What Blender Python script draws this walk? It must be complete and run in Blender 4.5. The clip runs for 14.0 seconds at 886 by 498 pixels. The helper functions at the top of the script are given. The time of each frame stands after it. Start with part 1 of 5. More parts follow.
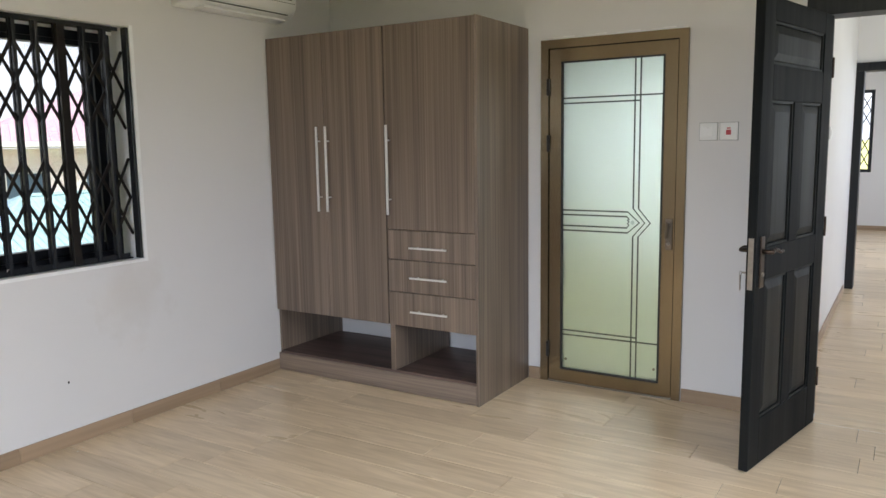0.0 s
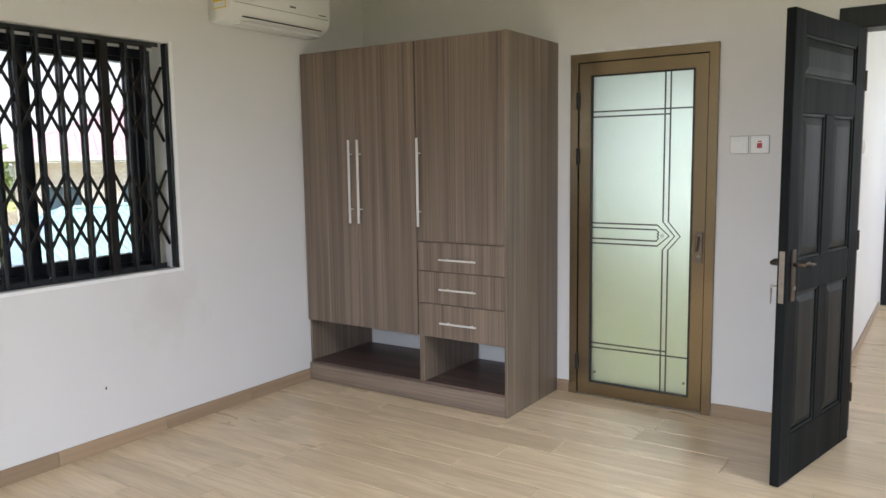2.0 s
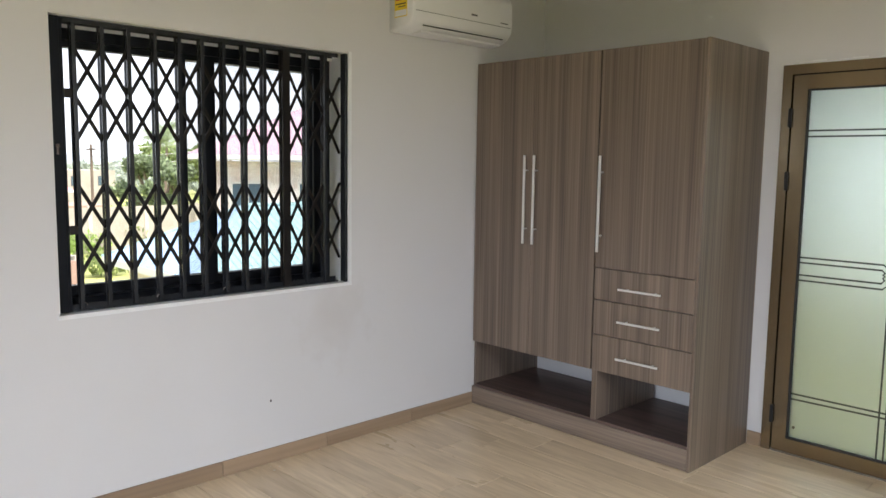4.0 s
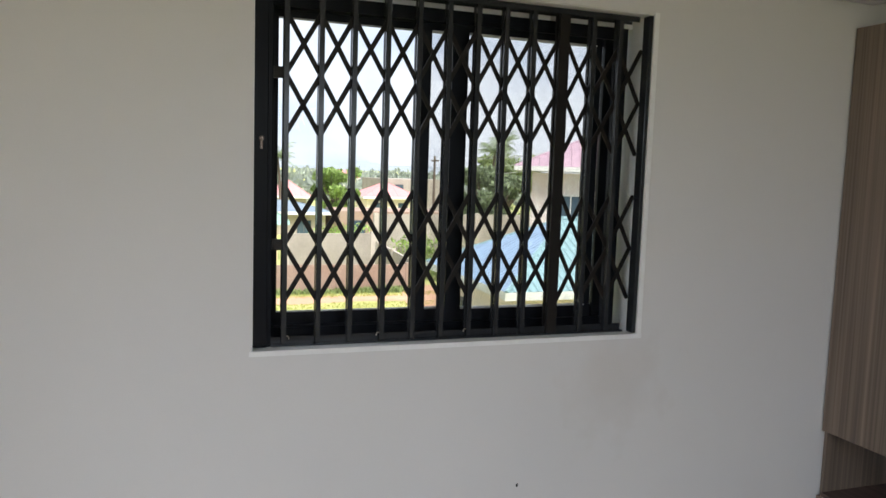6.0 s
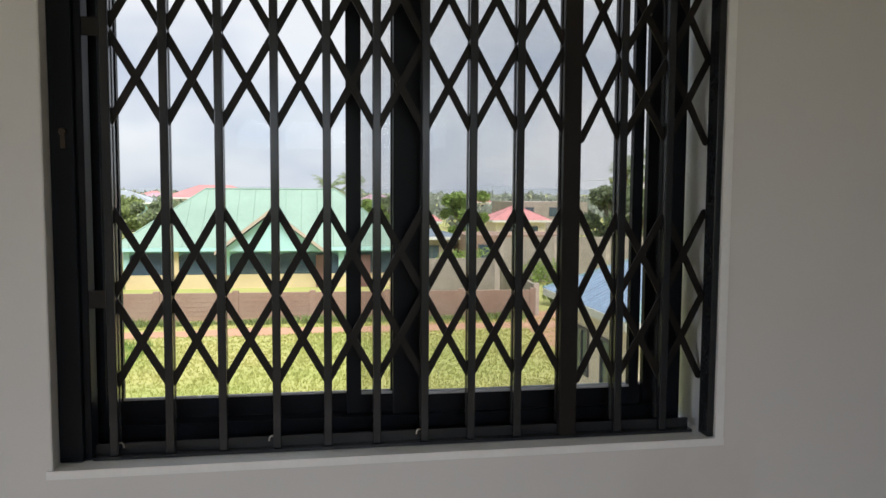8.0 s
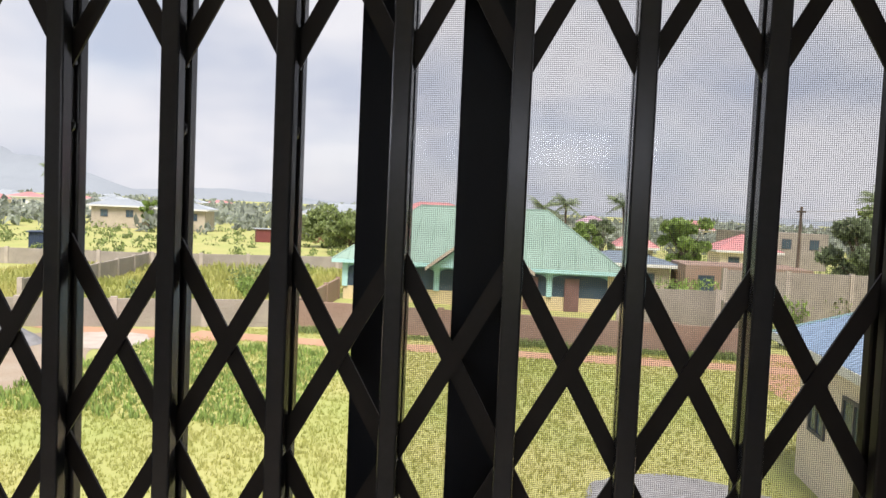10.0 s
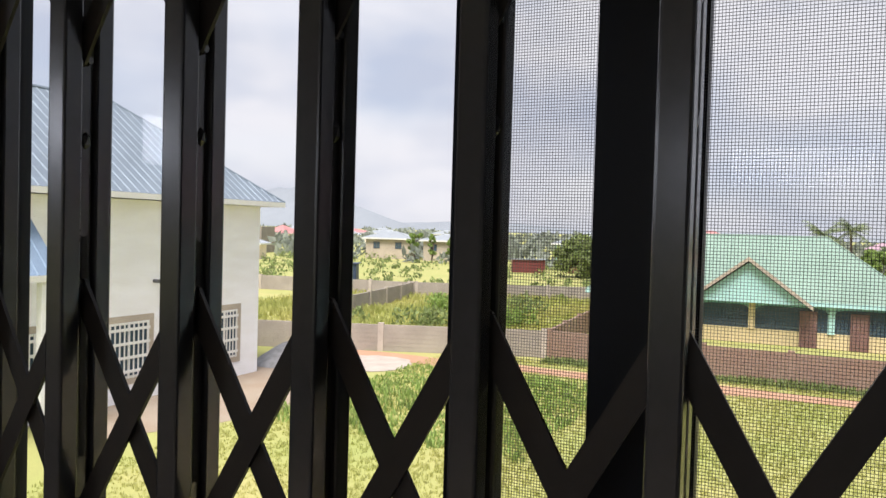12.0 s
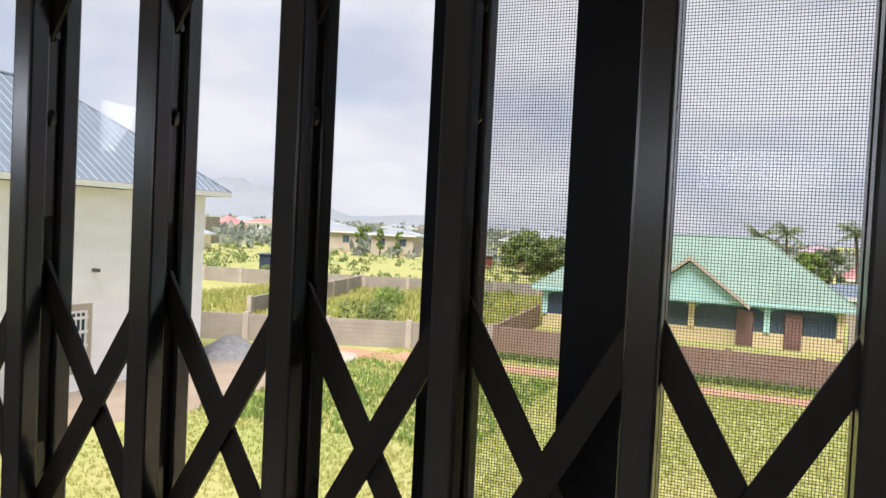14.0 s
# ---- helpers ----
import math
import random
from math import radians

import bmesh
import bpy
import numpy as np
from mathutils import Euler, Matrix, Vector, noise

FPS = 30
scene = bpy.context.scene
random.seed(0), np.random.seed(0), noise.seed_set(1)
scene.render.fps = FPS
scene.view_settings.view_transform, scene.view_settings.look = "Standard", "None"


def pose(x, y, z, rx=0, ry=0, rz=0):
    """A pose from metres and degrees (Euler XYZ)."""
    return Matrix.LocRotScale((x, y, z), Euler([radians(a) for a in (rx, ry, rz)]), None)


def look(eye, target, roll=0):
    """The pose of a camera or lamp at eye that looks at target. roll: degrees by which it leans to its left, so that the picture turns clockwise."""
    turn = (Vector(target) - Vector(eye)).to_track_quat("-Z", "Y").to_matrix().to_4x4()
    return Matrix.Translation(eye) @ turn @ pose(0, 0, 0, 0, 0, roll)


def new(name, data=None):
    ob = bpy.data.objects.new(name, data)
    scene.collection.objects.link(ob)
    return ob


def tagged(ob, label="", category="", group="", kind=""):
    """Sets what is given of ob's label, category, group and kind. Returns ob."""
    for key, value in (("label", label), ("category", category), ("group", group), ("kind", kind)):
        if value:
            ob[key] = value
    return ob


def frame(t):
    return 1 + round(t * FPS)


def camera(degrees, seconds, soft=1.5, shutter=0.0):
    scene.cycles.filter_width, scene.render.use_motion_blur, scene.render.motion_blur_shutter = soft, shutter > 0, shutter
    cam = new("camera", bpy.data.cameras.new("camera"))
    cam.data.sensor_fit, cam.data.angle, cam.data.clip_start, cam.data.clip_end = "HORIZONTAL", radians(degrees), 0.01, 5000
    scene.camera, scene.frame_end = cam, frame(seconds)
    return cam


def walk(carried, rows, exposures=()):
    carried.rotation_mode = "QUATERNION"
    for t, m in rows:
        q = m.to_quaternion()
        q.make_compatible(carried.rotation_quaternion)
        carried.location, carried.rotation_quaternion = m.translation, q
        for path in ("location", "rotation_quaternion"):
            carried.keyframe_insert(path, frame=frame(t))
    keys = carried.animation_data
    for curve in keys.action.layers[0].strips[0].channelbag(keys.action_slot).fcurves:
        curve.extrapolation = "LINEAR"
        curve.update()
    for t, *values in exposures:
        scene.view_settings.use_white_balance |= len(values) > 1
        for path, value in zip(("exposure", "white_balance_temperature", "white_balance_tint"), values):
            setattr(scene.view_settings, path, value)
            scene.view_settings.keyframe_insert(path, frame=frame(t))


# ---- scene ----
cam = camera(60.5, 14.0)
PATH = [
    (0, (-4.357, -3.619, 1.505), (-2.672, -2.575, 1.233), -0.9),
    (0.5, (-4.381, -3.637, 1.505), (-2.681, -2.611, 1.266), -0.9),
    (1, (-4.394, -3.644, 1.506), (-2.693, -2.616, 1.279), -0.8),
    (1.5, (-4.399, -3.638, 1.499), (-2.713, -2.585, 1.277), -0.8),
    (2, (-4.394, -3.64, 1.495), (-2.747, -2.53, 1.262), -0.8),
    (2.2, (-4.404, -3.63, 1.495), (-2.777, -2.491, 1.255), -0.8),
    (4.3, (-4.126, -3.315, 1.568), (-2.831, -1.804, 1.371), 1.0),
    (4.5, (-4.063, -3.263, 1.543), (-2.842, -1.69, 1.362), 1.1),
    (5, (-3.843, -3.084, 1.539), (-2.883, -1.34, 1.349), 1.7),
    (5.5, (-3.597, -2.867, 1.574), (-2.829, -1.031, 1.377), 1.9),
    (6, (-3.424, -2.567, 1.531), (-2.756, -0.693, 1.327), 1.9),
    (6.5, (-3.217, -2.302, 1.533), (-2.644, -0.398, 1.32), 1.6),
    (7, (-2.951, -2.097, 1.522), (-2.475, -0.162, 1.348), 1.2),
    (7.2, (-2.882, -2.025, 1.498), (-2.423, -0.084, 1.351), 0.9),
    (9.5, (-2.338, -0.883, 1.502), (-2.415, 1.109, 1.344), 1.4),
    (10, (-2.362, -0.65, 1.508), (-2.593, 1.334, 1.4), 2.5),
    (10.5, (-2.326, -0.479, 1.499), (-2.866, 1.444, 1.385), 3.3),
    (11, (-2.286, -0.356, 1.51), (-3.096, 1.471, 1.414), 3.2),
    (11.5, (-2.316, -0.349, 1.522), (-3.207, 1.44, 1.457), 2.6),
    (12, (-2.314, -0.342, 1.514), (-3.186, 1.458, 1.461), 1.6),
    (12.5, (-2.308, -0.34, 1.514), (-3.174, 1.461, 1.464), 1.3),
    (13, (-2.311, -0.347, 1.512), (-3.186, 1.451, 1.458), 1.7),
    (13.5, (-2.317, -0.366, 1.514), (-3.155, 1.449, 1.457), 2.2),
    (14, (-2.329, -0.355, 1.508), (-3.075, 1.5, 1.446), 2.8),
]
EXPOSURES = [(0.0, 2.03, 6250, 10), (0.6, 2.16, 6250, 10), (2.2, 2.18, 6250, 10), (4.3, 1.95, 6300, 10), (5.0, 1.77, 6350, 9.5), (5.5, 1.64, 6280, 8.5), (6.5, 1.32, 6200, 7.5), (7.2, 1.12, 6250, 7), (9.3, 0.95, 6600, 14), (14.0, 0.98, 6520, 14.5)]
walk(cam, [(t, look(eye, target, roll)) for t, eye, target, roll in PATH], EXPOSURES)

# ---- world, sun, lamps ----
SUN_EL, SUN_ROT = radians(60), radians(172)
world = bpy.data.worlds.new("sky")
scene.world = world
world.use_nodes = True
wn, wl = world.node_tree.nodes, world.node_tree.links
wn.clear()
w_out = wn.new("ShaderNodeOutputWorld")
w_bg = wn.new("ShaderNodeBackground")
w_sky = wn.new("ShaderNodeTexSky")
w_sky.sky_type = "NISHITA"
w_sky.sun_disc = False
w_sky.sun_elevation, w_sky.sun_rotation = SUN_EL, SUN_ROT
w_sky.dust_density = 2.0
w_co = wn.new("ShaderNodeTexCoord")
w_map = wn.new("ShaderNodeMapping")
w_map.inputs["Scale"].default_value = (1.0, 1.0, 2.4)
w_cl = wn.new("ShaderNodeTexNoise")
w_cl.inputs["Scale"].default_value, w_cl.inputs["Detail"].default_value, w_cl.inputs["Roughness"].default_value = 2.2, 3.5, 0.5
w_sh = wn.new("ShaderNodeTexNoise")
w_sh.inputs["Scale"].default_value, w_sh.inputs["Detail"].default_value = 3.4, 3.5
w_r1 = wn.new("ShaderNodeMapRange")
w_r1.inputs["From Min"].default_value, w_r1.inputs["From Max"].default_value = 0.40, 0.52
w_r1.inputs["To Min"].default_value = 0.88
w_r2 = wn.new("ShaderNodeValToRGB")
w_r2.color_ramp.elements[0].position, w_r2.color_ramp.elements[0].color = 0.36, (2.9, 3.25, 3.9, 1)
w_r2.color_ramp.elements[1].position, w_r2.color_ramp.elements[1].color = 0.60, (4.4, 4.52, 4.75, 1)
w_mix = wn.new("ShaderNodeMix")
w_mix.data_type = "RGBA"
wl.new(w_co.outputs["Generated"], w_map.inputs["Vector"])
wl.new(w_map.outputs["Vector"], w_cl.inputs["Vector"])
wl.new(w_map.outputs["Vector"], w_sh.inputs["Vector"])
wl.new(w_cl.outputs["Fac"], w_r1.inputs["Value"])
wl.new(w_sh.outputs["Fac"], w_r2.inputs["Fac"])
wl.new(w_r1.outputs["Result"], w_mix.inputs["Factor"])
wl.new(w_sky.outputs["Color"], w_mix.inputs["A"])
wl.new(w_r2.outputs["Color"], w_mix.inputs["B"])
wl.new(w_mix.outputs["Result"], w_bg.inputs["Color"])
wl.new(w_bg.outputs["Background"], w_out.inputs["Surface"])
w_bg.inputs["Strength"].default_value = 0.1

sun_data = bpy.data.lights.new("sun", "SUN")
sun_data.energy, sun_data.angle, sun_data.color = 3.1, radians(28), (1.0, 0.95, 0.87)
sun = new("sun", sun_data)
sun.rotation_euler = Euler((radians(90) - SUN_EL, 0, radians(8)))


def area_lamp(name, eye, target, sx, sy, power, color=(0.865, 0.94, 1.06)):
    """An area lamp in the sky's colour, set at or near a wall opening."""
    d = bpy.data.lights.new(name, "AREA")
    d.shape, d.size, d.size_y, d.energy, d.color = "RECTANGLE", sx, sy, power, color
    ob = new(name, d)
    ob.matrix_world = look(eye, target)
    return ob


# west and south: fill lamps behind added, unseen openings, to brighten the bedroom
area_lamp("west_fill_light", (-6.75, -2.85, 2.75), (-3.9, -2.85, 0.6), 2.6, 1.9, 170)
area_lamp("south_fill_light", (-2.4, -6.45, 2.75), (-2.4, -3.6, 0.6), 2.6, 1.9, 74)
# fill lamp at an added, unseen opening, to light the frosted glass from behind
area_lamp("bathroom_fill_light", (2.24, -2.1, 1.75), (1.35, -2.1, -1.0), 0.68, 0.58, 3.6)
area_lamp("hall_window_light", (2.4, -6.0, 1.6), (2.2, -3, 1.0), 1.6, 1.3, 8)
# fill lamp added inside the far room to brighten its walls
area_lamp("far_room_fill_light", (6.8, -5.0, 1.7), (6.8, -3, 1.0), 1.5, 1.2, 17)

# ---- materials ----


def material(name, base=(0.5, 0.5, 0.5), rough=0.5, metal=0.0, vary=0.12, scale=6.0, grain=60.0, bump=0.1,
             stretch=(1, 1, 1), second=None, amount=0.5, per_object=0.0, island=0.0, spec=0.5, trans=0.0, alpha=1.0):
    """A surface with slow and fine variation of colour, gloss and relief, in metres."""
    m = bpy.data.materials.new(name)
    m.use_nodes = True
    n, l = m.node_tree.nodes, m.node_tree.links
    p = n["Principled BSDF"]
    p.inputs["Metallic"].default_value, p.inputs["Specular IOR Level"].default_value = metal, spec
    p.inputs["Transmission Weight"].default_value, p.inputs["Alpha"].default_value = trans, alpha
    co, mp = n.new("ShaderNodeTexCoord"), n.new("ShaderNodeMapping")
    mp.inputs["Scale"].default_value = stretch
    l.new(co.outputs["Object"], mp.inputs["Vector"])
    slow, fine = n.new("ShaderNodeTexNoise"), n.new("ShaderNodeTexNoise")
    slow.inputs["Scale"].default_value, slow.inputs["Detail"].default_value = scale, 4
    fine.inputs["Scale"].default_value, fine.inputs["Detail"].default_value = grain, 5
    l.new(mp.outputs["Vector"], slow.inputs["Vector"])
    l.new(mp.outputs["Vector"], fine.inputs["Vector"])
    ramp = n.new("ShaderNodeMapRange")
    ramp.inputs["From Min"].default_value, ramp.inputs["From Max"].default_value = 0.32, 0.68
    l.new(slow.outputs["Fac"], ramp.inputs["Value"])
    mix = n.new("ShaderNodeMix")
    mix.data_type = "RGBA"
    other = second or tuple(c * (1 - vary) for c in base)
    mix.inputs["A"].default_value, mix.inputs["B"].default_value = (*base, 1), (*other, 1)
    sc = n.new("ShaderNodeMath")
    sc.operation = "MULTIPLY"
    sc.inputs[1].default_value = amount * 2 if not second else amount
    l.new(ramp.outputs["Result"], sc.inputs[0])
    l.new(sc.outputs[0], mix.inputs["Factor"])
    hsv = n.new("ShaderNodeHueSaturation")
    l.new(mix.outputs["Result"], hsv.inputs["Color"])
    val = n.new("ShaderNodeMapRange")
    val.inputs["To Min"].default_value, val.inputs["To Max"].default_value = 1 - vary * 0.8, 1 + vary * 0.8
    l.new(fine.outputs["Fac"], val.inputs["Value"])
    last = val.outputs["Result"]
    for amount_r, node, socket in ((per_object, "ShaderNodeObjectInfo", "Random"), (island, "ShaderNodeNewGeometry", "Random Per Island")):
        if amount_r:
            src, rr, mu = n.new(node), n.new("ShaderNodeMapRange"), n.new("ShaderNodeMath")
            rr.inputs["To Min"].default_value, rr.inputs["To Max"].default_value = 1 - amount_r, 1 + amount_r
            mu.operation = "MULTIPLY"
            l.new(src.outputs[socket], rr.inputs["Value"])
            l.new(rr.outputs["Result"], mu.inputs[0])
            l.new(last, mu.inputs[1])
            last = mu.outputs[0]
    l.new(last, hsv.inputs["Value"])
    l.new(hsv.outputs["Color"], p.inputs["Base Color"])
    rg = n.new("ShaderNodeMapRange")
    rg.inputs["To Min"].default_value, rg.inputs["To Max"].default_value = max(0.02, rough * 0.85), min(1, rough * 1.15)
    l.new(slow.outputs["Fac"], rg.inputs["Value"])
    l.new(rg.outputs["Result"], p.inputs["Roughness"])
    if bump:
        b = n.new("ShaderNodeBump")
        b.inputs["Strength"].default_value, b.inputs["Distance"].default_value = bump, 0.003
        l.new(fine.outputs["Fac"], b.inputs["Height"])
        l.new(b.outputs["Normal"], p.inputs["Normal"])
    return m


def wood(name, light, dark, line_axis, rough=0.45, density=85.0, per_object=0.05, bands=7.0, mean=0.5, spread=0.24, spec=0.5, squeeze=(0.018, 0.06), wavy=0.25):
    """Wood grain that runs along line_axis: fine streaks within broader bands."""
    m = bpy.data.materials.new(name)
    m.use_nodes = True
    n, l = m.node_tree.nodes, m.node_tree.links
    p = n["Principled BSDF"]
    p.inputs["Specular IOR Level"].default_value = spec
    co, obj = n.new("ShaderNodeTexCoord"), n.new("ShaderNodeObjectInfo")
    off = n.new("ShaderNodeVectorMath")
    off.operation = "MULTIPLY_ADD"
    off.inputs[1].default_value = (1, 1, 1)
    l.new(co.outputs["Object"], off.inputs[0])
    sh = n.new("ShaderNodeMath")
    sh.operation = "MULTIPLY"
    sh.inputs[1].default_value = 9.0
    l.new(obj.outputs["Random"], sh.inputs[0])
    l.new(sh.outputs[0], off.inputs[2])
    facs = []
    for k, sq in ((density, squeeze[0]), (bands, squeeze[1])):
        mp, tx = n.new("ShaderNodeMapping"), n.new("ShaderNodeTexNoise")
        s = [k, k, k]
        s["xyz".index(line_axis)] = k * sq
        mp.inputs["Scale"].default_value = s
        l.new(off.outputs["Vector"], mp.inputs["Vector"])
        tx.inputs["Scale"].default_value, tx.inputs["Detail"].default_value = 1.0, 4
        tx.inputs["Distortion"].default_value = wavy
        l.new(mp.outputs["Vector"], tx.inputs["Vector"])
        facs.append(tx.outputs["Fac"])
    add = n.new("ShaderNodeMath")
    add.operation = "ADD"
    l.new(facs[0], add.inputs[0])
    l.new(facs[1], add.inputs[1])
    rg = n.new("ShaderNodeMapRange")
    rg.inputs["From Min"].default_value, rg.inputs["From Max"].default_value = 2 * mean - spread, 2 * mean + spread
    l.new(add.outputs[0], rg.inputs["Value"])
    mix = n.new("ShaderNodeMix")
    mix.data_type = "RGBA"
    mix.inputs["A"].default_value, mix.inputs["B"].default_value = (*dark, 1), (*light, 1)
    l.new(rg.outputs["Result"], mix.inputs["Factor"])
    hsv, pr = n.new("ShaderNodeHueSaturation"), n.new("ShaderNodeMapRange")
    pr.inputs["To Min"].default_value, pr.inputs["To Max"].default_value = 1 - per_object, 1 + per_object
    l.new(obj.outputs["Random"], pr.inputs["Value"])
    l.new(pr.outputs["Result"], hsv.inputs["Value"])
    l.new(mix.outputs["Result"], hsv.inputs["Color"])
    l.new(hsv.outputs["Color"], p.inputs["Base Color"])
    r2 = n.new("ShaderNodeMapRange")
    r2.inputs["To Min"].default_value, r2.inputs["To Max"].default_value = rough * 1.2, rough * 0.85
    l.new(facs[1], r2.inputs["Value"])
    l.new(r2.outputs["Result"], p.inputs["Roughness"])
    b = n.new("ShaderNodeBump")
    b.inputs["Strength"].default_value, b.inputs["Distance"].default_value = 0.08, 0.002
    l.new(facs[0], b.inputs["Height"])
    l.new(b.outputs["Normal"], p.inputs["Normal"])
    return m


def leafy(name, *args, **kw):
    """A leaf surface: the plain one, with light that comes through from behind."""
    m = material(name, *args, **kw)
    n, l = m.node_tree.nodes, m.node_tree.links
    p, out = n["Principled BSDF"], n["Material Output"]
    tr, mx = n.new("ShaderNodeBsdfTranslucent"), n.new("ShaderNodeMixShader")
    l.new(p.inputs["Base Color"].links[0].from_socket, tr.inputs["Color"])
    mx.inputs["Fac"].default_value = 0.45
    l.new(p.outputs["BSDF"], mx.inputs[1])
    l.new(tr.outputs["BSDF"], mx.inputs[2])
    l.new(mx.outputs["Shader"], out.inputs["Surface"])
    return m


def glass(name, rough=0.0, color=(1, 1, 1), ior=1.45):
    m = bpy.data.materials.new(name)
    m.use_nodes = True
    p = m.node_tree.nodes["Principled BSDF"]
    p.inputs["Base Color"].default_value = (*color, 1)
    p.inputs["Transmission Weight"].default_value, p.inputs["Roughness"].default_value, p.inputs["IOR"].default_value = 1.0, rough, ior
    return m


def wall_paint(name, base):
    """Rolled matt paint with slow unevenness, faint scuffs and a brown damp stain under the window."""
    m = material(name, base, 0.62, vary=0.035, scale=1.3, grain=240, bump=0.10)
    n, l = m.node_tree.nodes, m.node_tree.links
    p = n["Principled BSDF"]
    co, sub, ln, nz = n.new("ShaderNodeTexCoord"), n.new("ShaderNodeVectorMath"), n.new("ShaderNodeVectorMath"), n.new("ShaderNodeTexNoise")
    sub.operation, ln.operation = "SUBTRACT", "LENGTH"
    sub.inputs[1].default_value = (-1.76, 0.0, 0.72)
    nz.inputs["Scale"].default_value = 9.0
    l.new(co.outputs["Object"], sub.inputs[0])
    l.new(sub.outputs["Vector"], ln.inputs[0])
    ad, mr, mx = n.new("ShaderNodeMath"), n.new("ShaderNodeMapRange"), n.new("ShaderNodeMix")
    ad.operation, mx.data_type = "MULTIPLY", "RGBA"
    l.new(co.outputs["Object"], nz.inputs["Vector"])
    l.new(ln.outputs["Value"], ad.inputs[0])
    l.new(nz.outputs["Fac"], ad.inputs[1])
    mr.inputs["From Min"].default_value, mr.inputs["From Max"].default_value = 0.13, 0.02
    mr.inputs["To Min"].default_value, mr.inputs["To Max"].default_value = 0.0, 0.16
    l.new(ad.outputs[0], mr.inputs["Value"])
    src = p.inputs["Base Color"].links[0].from_socket
    l.new(src, mx.inputs["A"])
    mx.inputs["B"].default_value = (0.36, 0.27, 0.18, 1)
    l.new(mr.outputs["Result"], mx.inputs["Factor"])
    l.new(mx.outputs["Result"], p.inputs["Base Color"])
    return m


M_WALL = wall_paint("wall_paint", (0.725, 0.71, 0.71))
M_CEIL = material("ceiling_paint", (0.78, 0.76, 0.73), 0.8, vary=0.03, scale=1.5, grain=150, bump=0.05)
M_REVEAL = material("glossy_white_reveal_paint", (0.88, 0.88, 0.89), 0.3, vary=0.06, scale=12, grain=90, bump=0.12, spec=0.8)
M_FLOOR = wood("wood_look_floor_tile", (0.77, 0.62, 0.435), (0.47, 0.345, 0.215), "y", rough=0.28, density=24, per_object=0.06, bands=4.5, mean=0.47, spread=0.42, squeeze=(0.09, 0.17), wavy=1.6)
M_GROUT = material("tile_grout", (0.20, 0.155, 0.11), 0.9, vary=0.15, scale=20, grain=200)
M_SKIRT = wood("wood_look_skirting_tile", (0.37, 0.265, 0.175), (0.26, 0.18, 0.115), "x", rough=0.35, density=30, per_object=0.06, bands=4)
M_SKIRT_Y = wood("wood_look_skirting_tile_y", (0.37, 0.265, 0.175), (0.26, 0.18, 0.115), "y", rough=0.35, density=30, per_object=0.06, bands=4)
M_LAM = wood("wardrobe_laminate", (0.268, 0.204, 0.156), (0.088, 0.064, 0.048), "z", rough=0.36, density=110, per_object=0.04, bands=19, spread=0.34, squeeze=(0.006, 0.02), wavy=0.1)
M_LAM_H = wood("wardrobe_laminate_level", (0.27, 0.21, 0.165), (0.13, 0.095, 0.075), "y", rough=0.36, density=95, per_object=0.03, bands=17, spread=0.30)
# laminate in a darker tone, for the shelves and back panel
M_LAM_DARK = wood("wardrobe_laminate_darker", (0.15, 0.10, 0.085), (0.07, 0.045, 0.04), "y", rough=0.42, density=95, per_object=0.03, bands=17)
M_STEEL = material("brushed_steel", (0.80, 0.79, 0.77), 0.5, metal=0.5, vary=0.08, scale=30, grain=300, stretch=(1, 1, 0.05), bump=0.05)
M_BRONZE = material("bronze_anodised_aluminium", (0.33, 0.26, 0.165), 0.2, metal=0.9, vary=0.10, scale=5, grain=180, stretch=(1, 1, 0.05), bump=0.04)
M_BRONZE_H = material("bronze_handle_metal", (0.22, 0.18, 0.14), 0.35, metal=0.8, vary=0.1, scale=20, grain=200)
M_RUBBER = material("black_rubber_gasket", (0.015, 0.015, 0.016), 0.6, vary=0.1)
M_FROST = glass("frosted_glass", 0.85, (0.93, 0.97, 0.89))
M_ETCH = material("grey_etched_line", (0.10, 0.105, 0.095), 0.4, metal=0.3, vary=0.15, scale=30)
M_CLEARGEM = material("clear_bevel_line", (0.75, 0.78, 0.75), 0.1, vary=0.05)
M_BLACKDOOR = wood("black_stained_wood", (0.0155, 0.0165, 0.0165), (0.004, 0.005, 0.006), "z", rough=0.58, density=60, per_object=0.08, bands=9, spread=0.4, spec=0.07)
M_BLACKFRAME = wood("black_painted_frame_wood", (0.020, 0.022, 0.025), (0.010, 0.011, 0.013), "z", rough=0.42, density=60, bands=8, spec=0.25)
M_WORNPANEL = wood("worn_black_stained_panel", (0.021, 0.022, 0.0205), (0.005, 0.006, 0.006), "z", rough=0.5, density=45, per_object=0.1, bands=7, spread=0.35, spec=0.15, squeeze=(0.03, 0.08))
M_DARKBRONZE = material("dark_bronze_lock_metal", (0.10, 0.075, 0.06), 0.3, metal=0.9, vary=0.2, scale=30, grain=250)
M_LOCKPLATE = material("worn_steel_lock_plate", (0.42, 0.38, 0.33), 0.35, metal=0.9, vary=0.2, scale=40, grain=200)
M_PLASTIC = material("white_plastic", (0.86, 0.86, 0.86), 0.3, vary=0.02, bump=0.02)
M_PLASTIC_D = material("dark_slot_plastic", (0.03, 0.03, 0.032), 0.5, vary=0.1)
# grey for print and seams, and for the shadow line round the switches
M_GREYBAR = material("grey_print_and_edge_shadow", (0.15, 0.15, 0.15), 0.5, vary=0.05)
M_YELLOW = material("yellow_energy_label", (0.85, 0.62, 0.02), 0.5, vary=0.05)
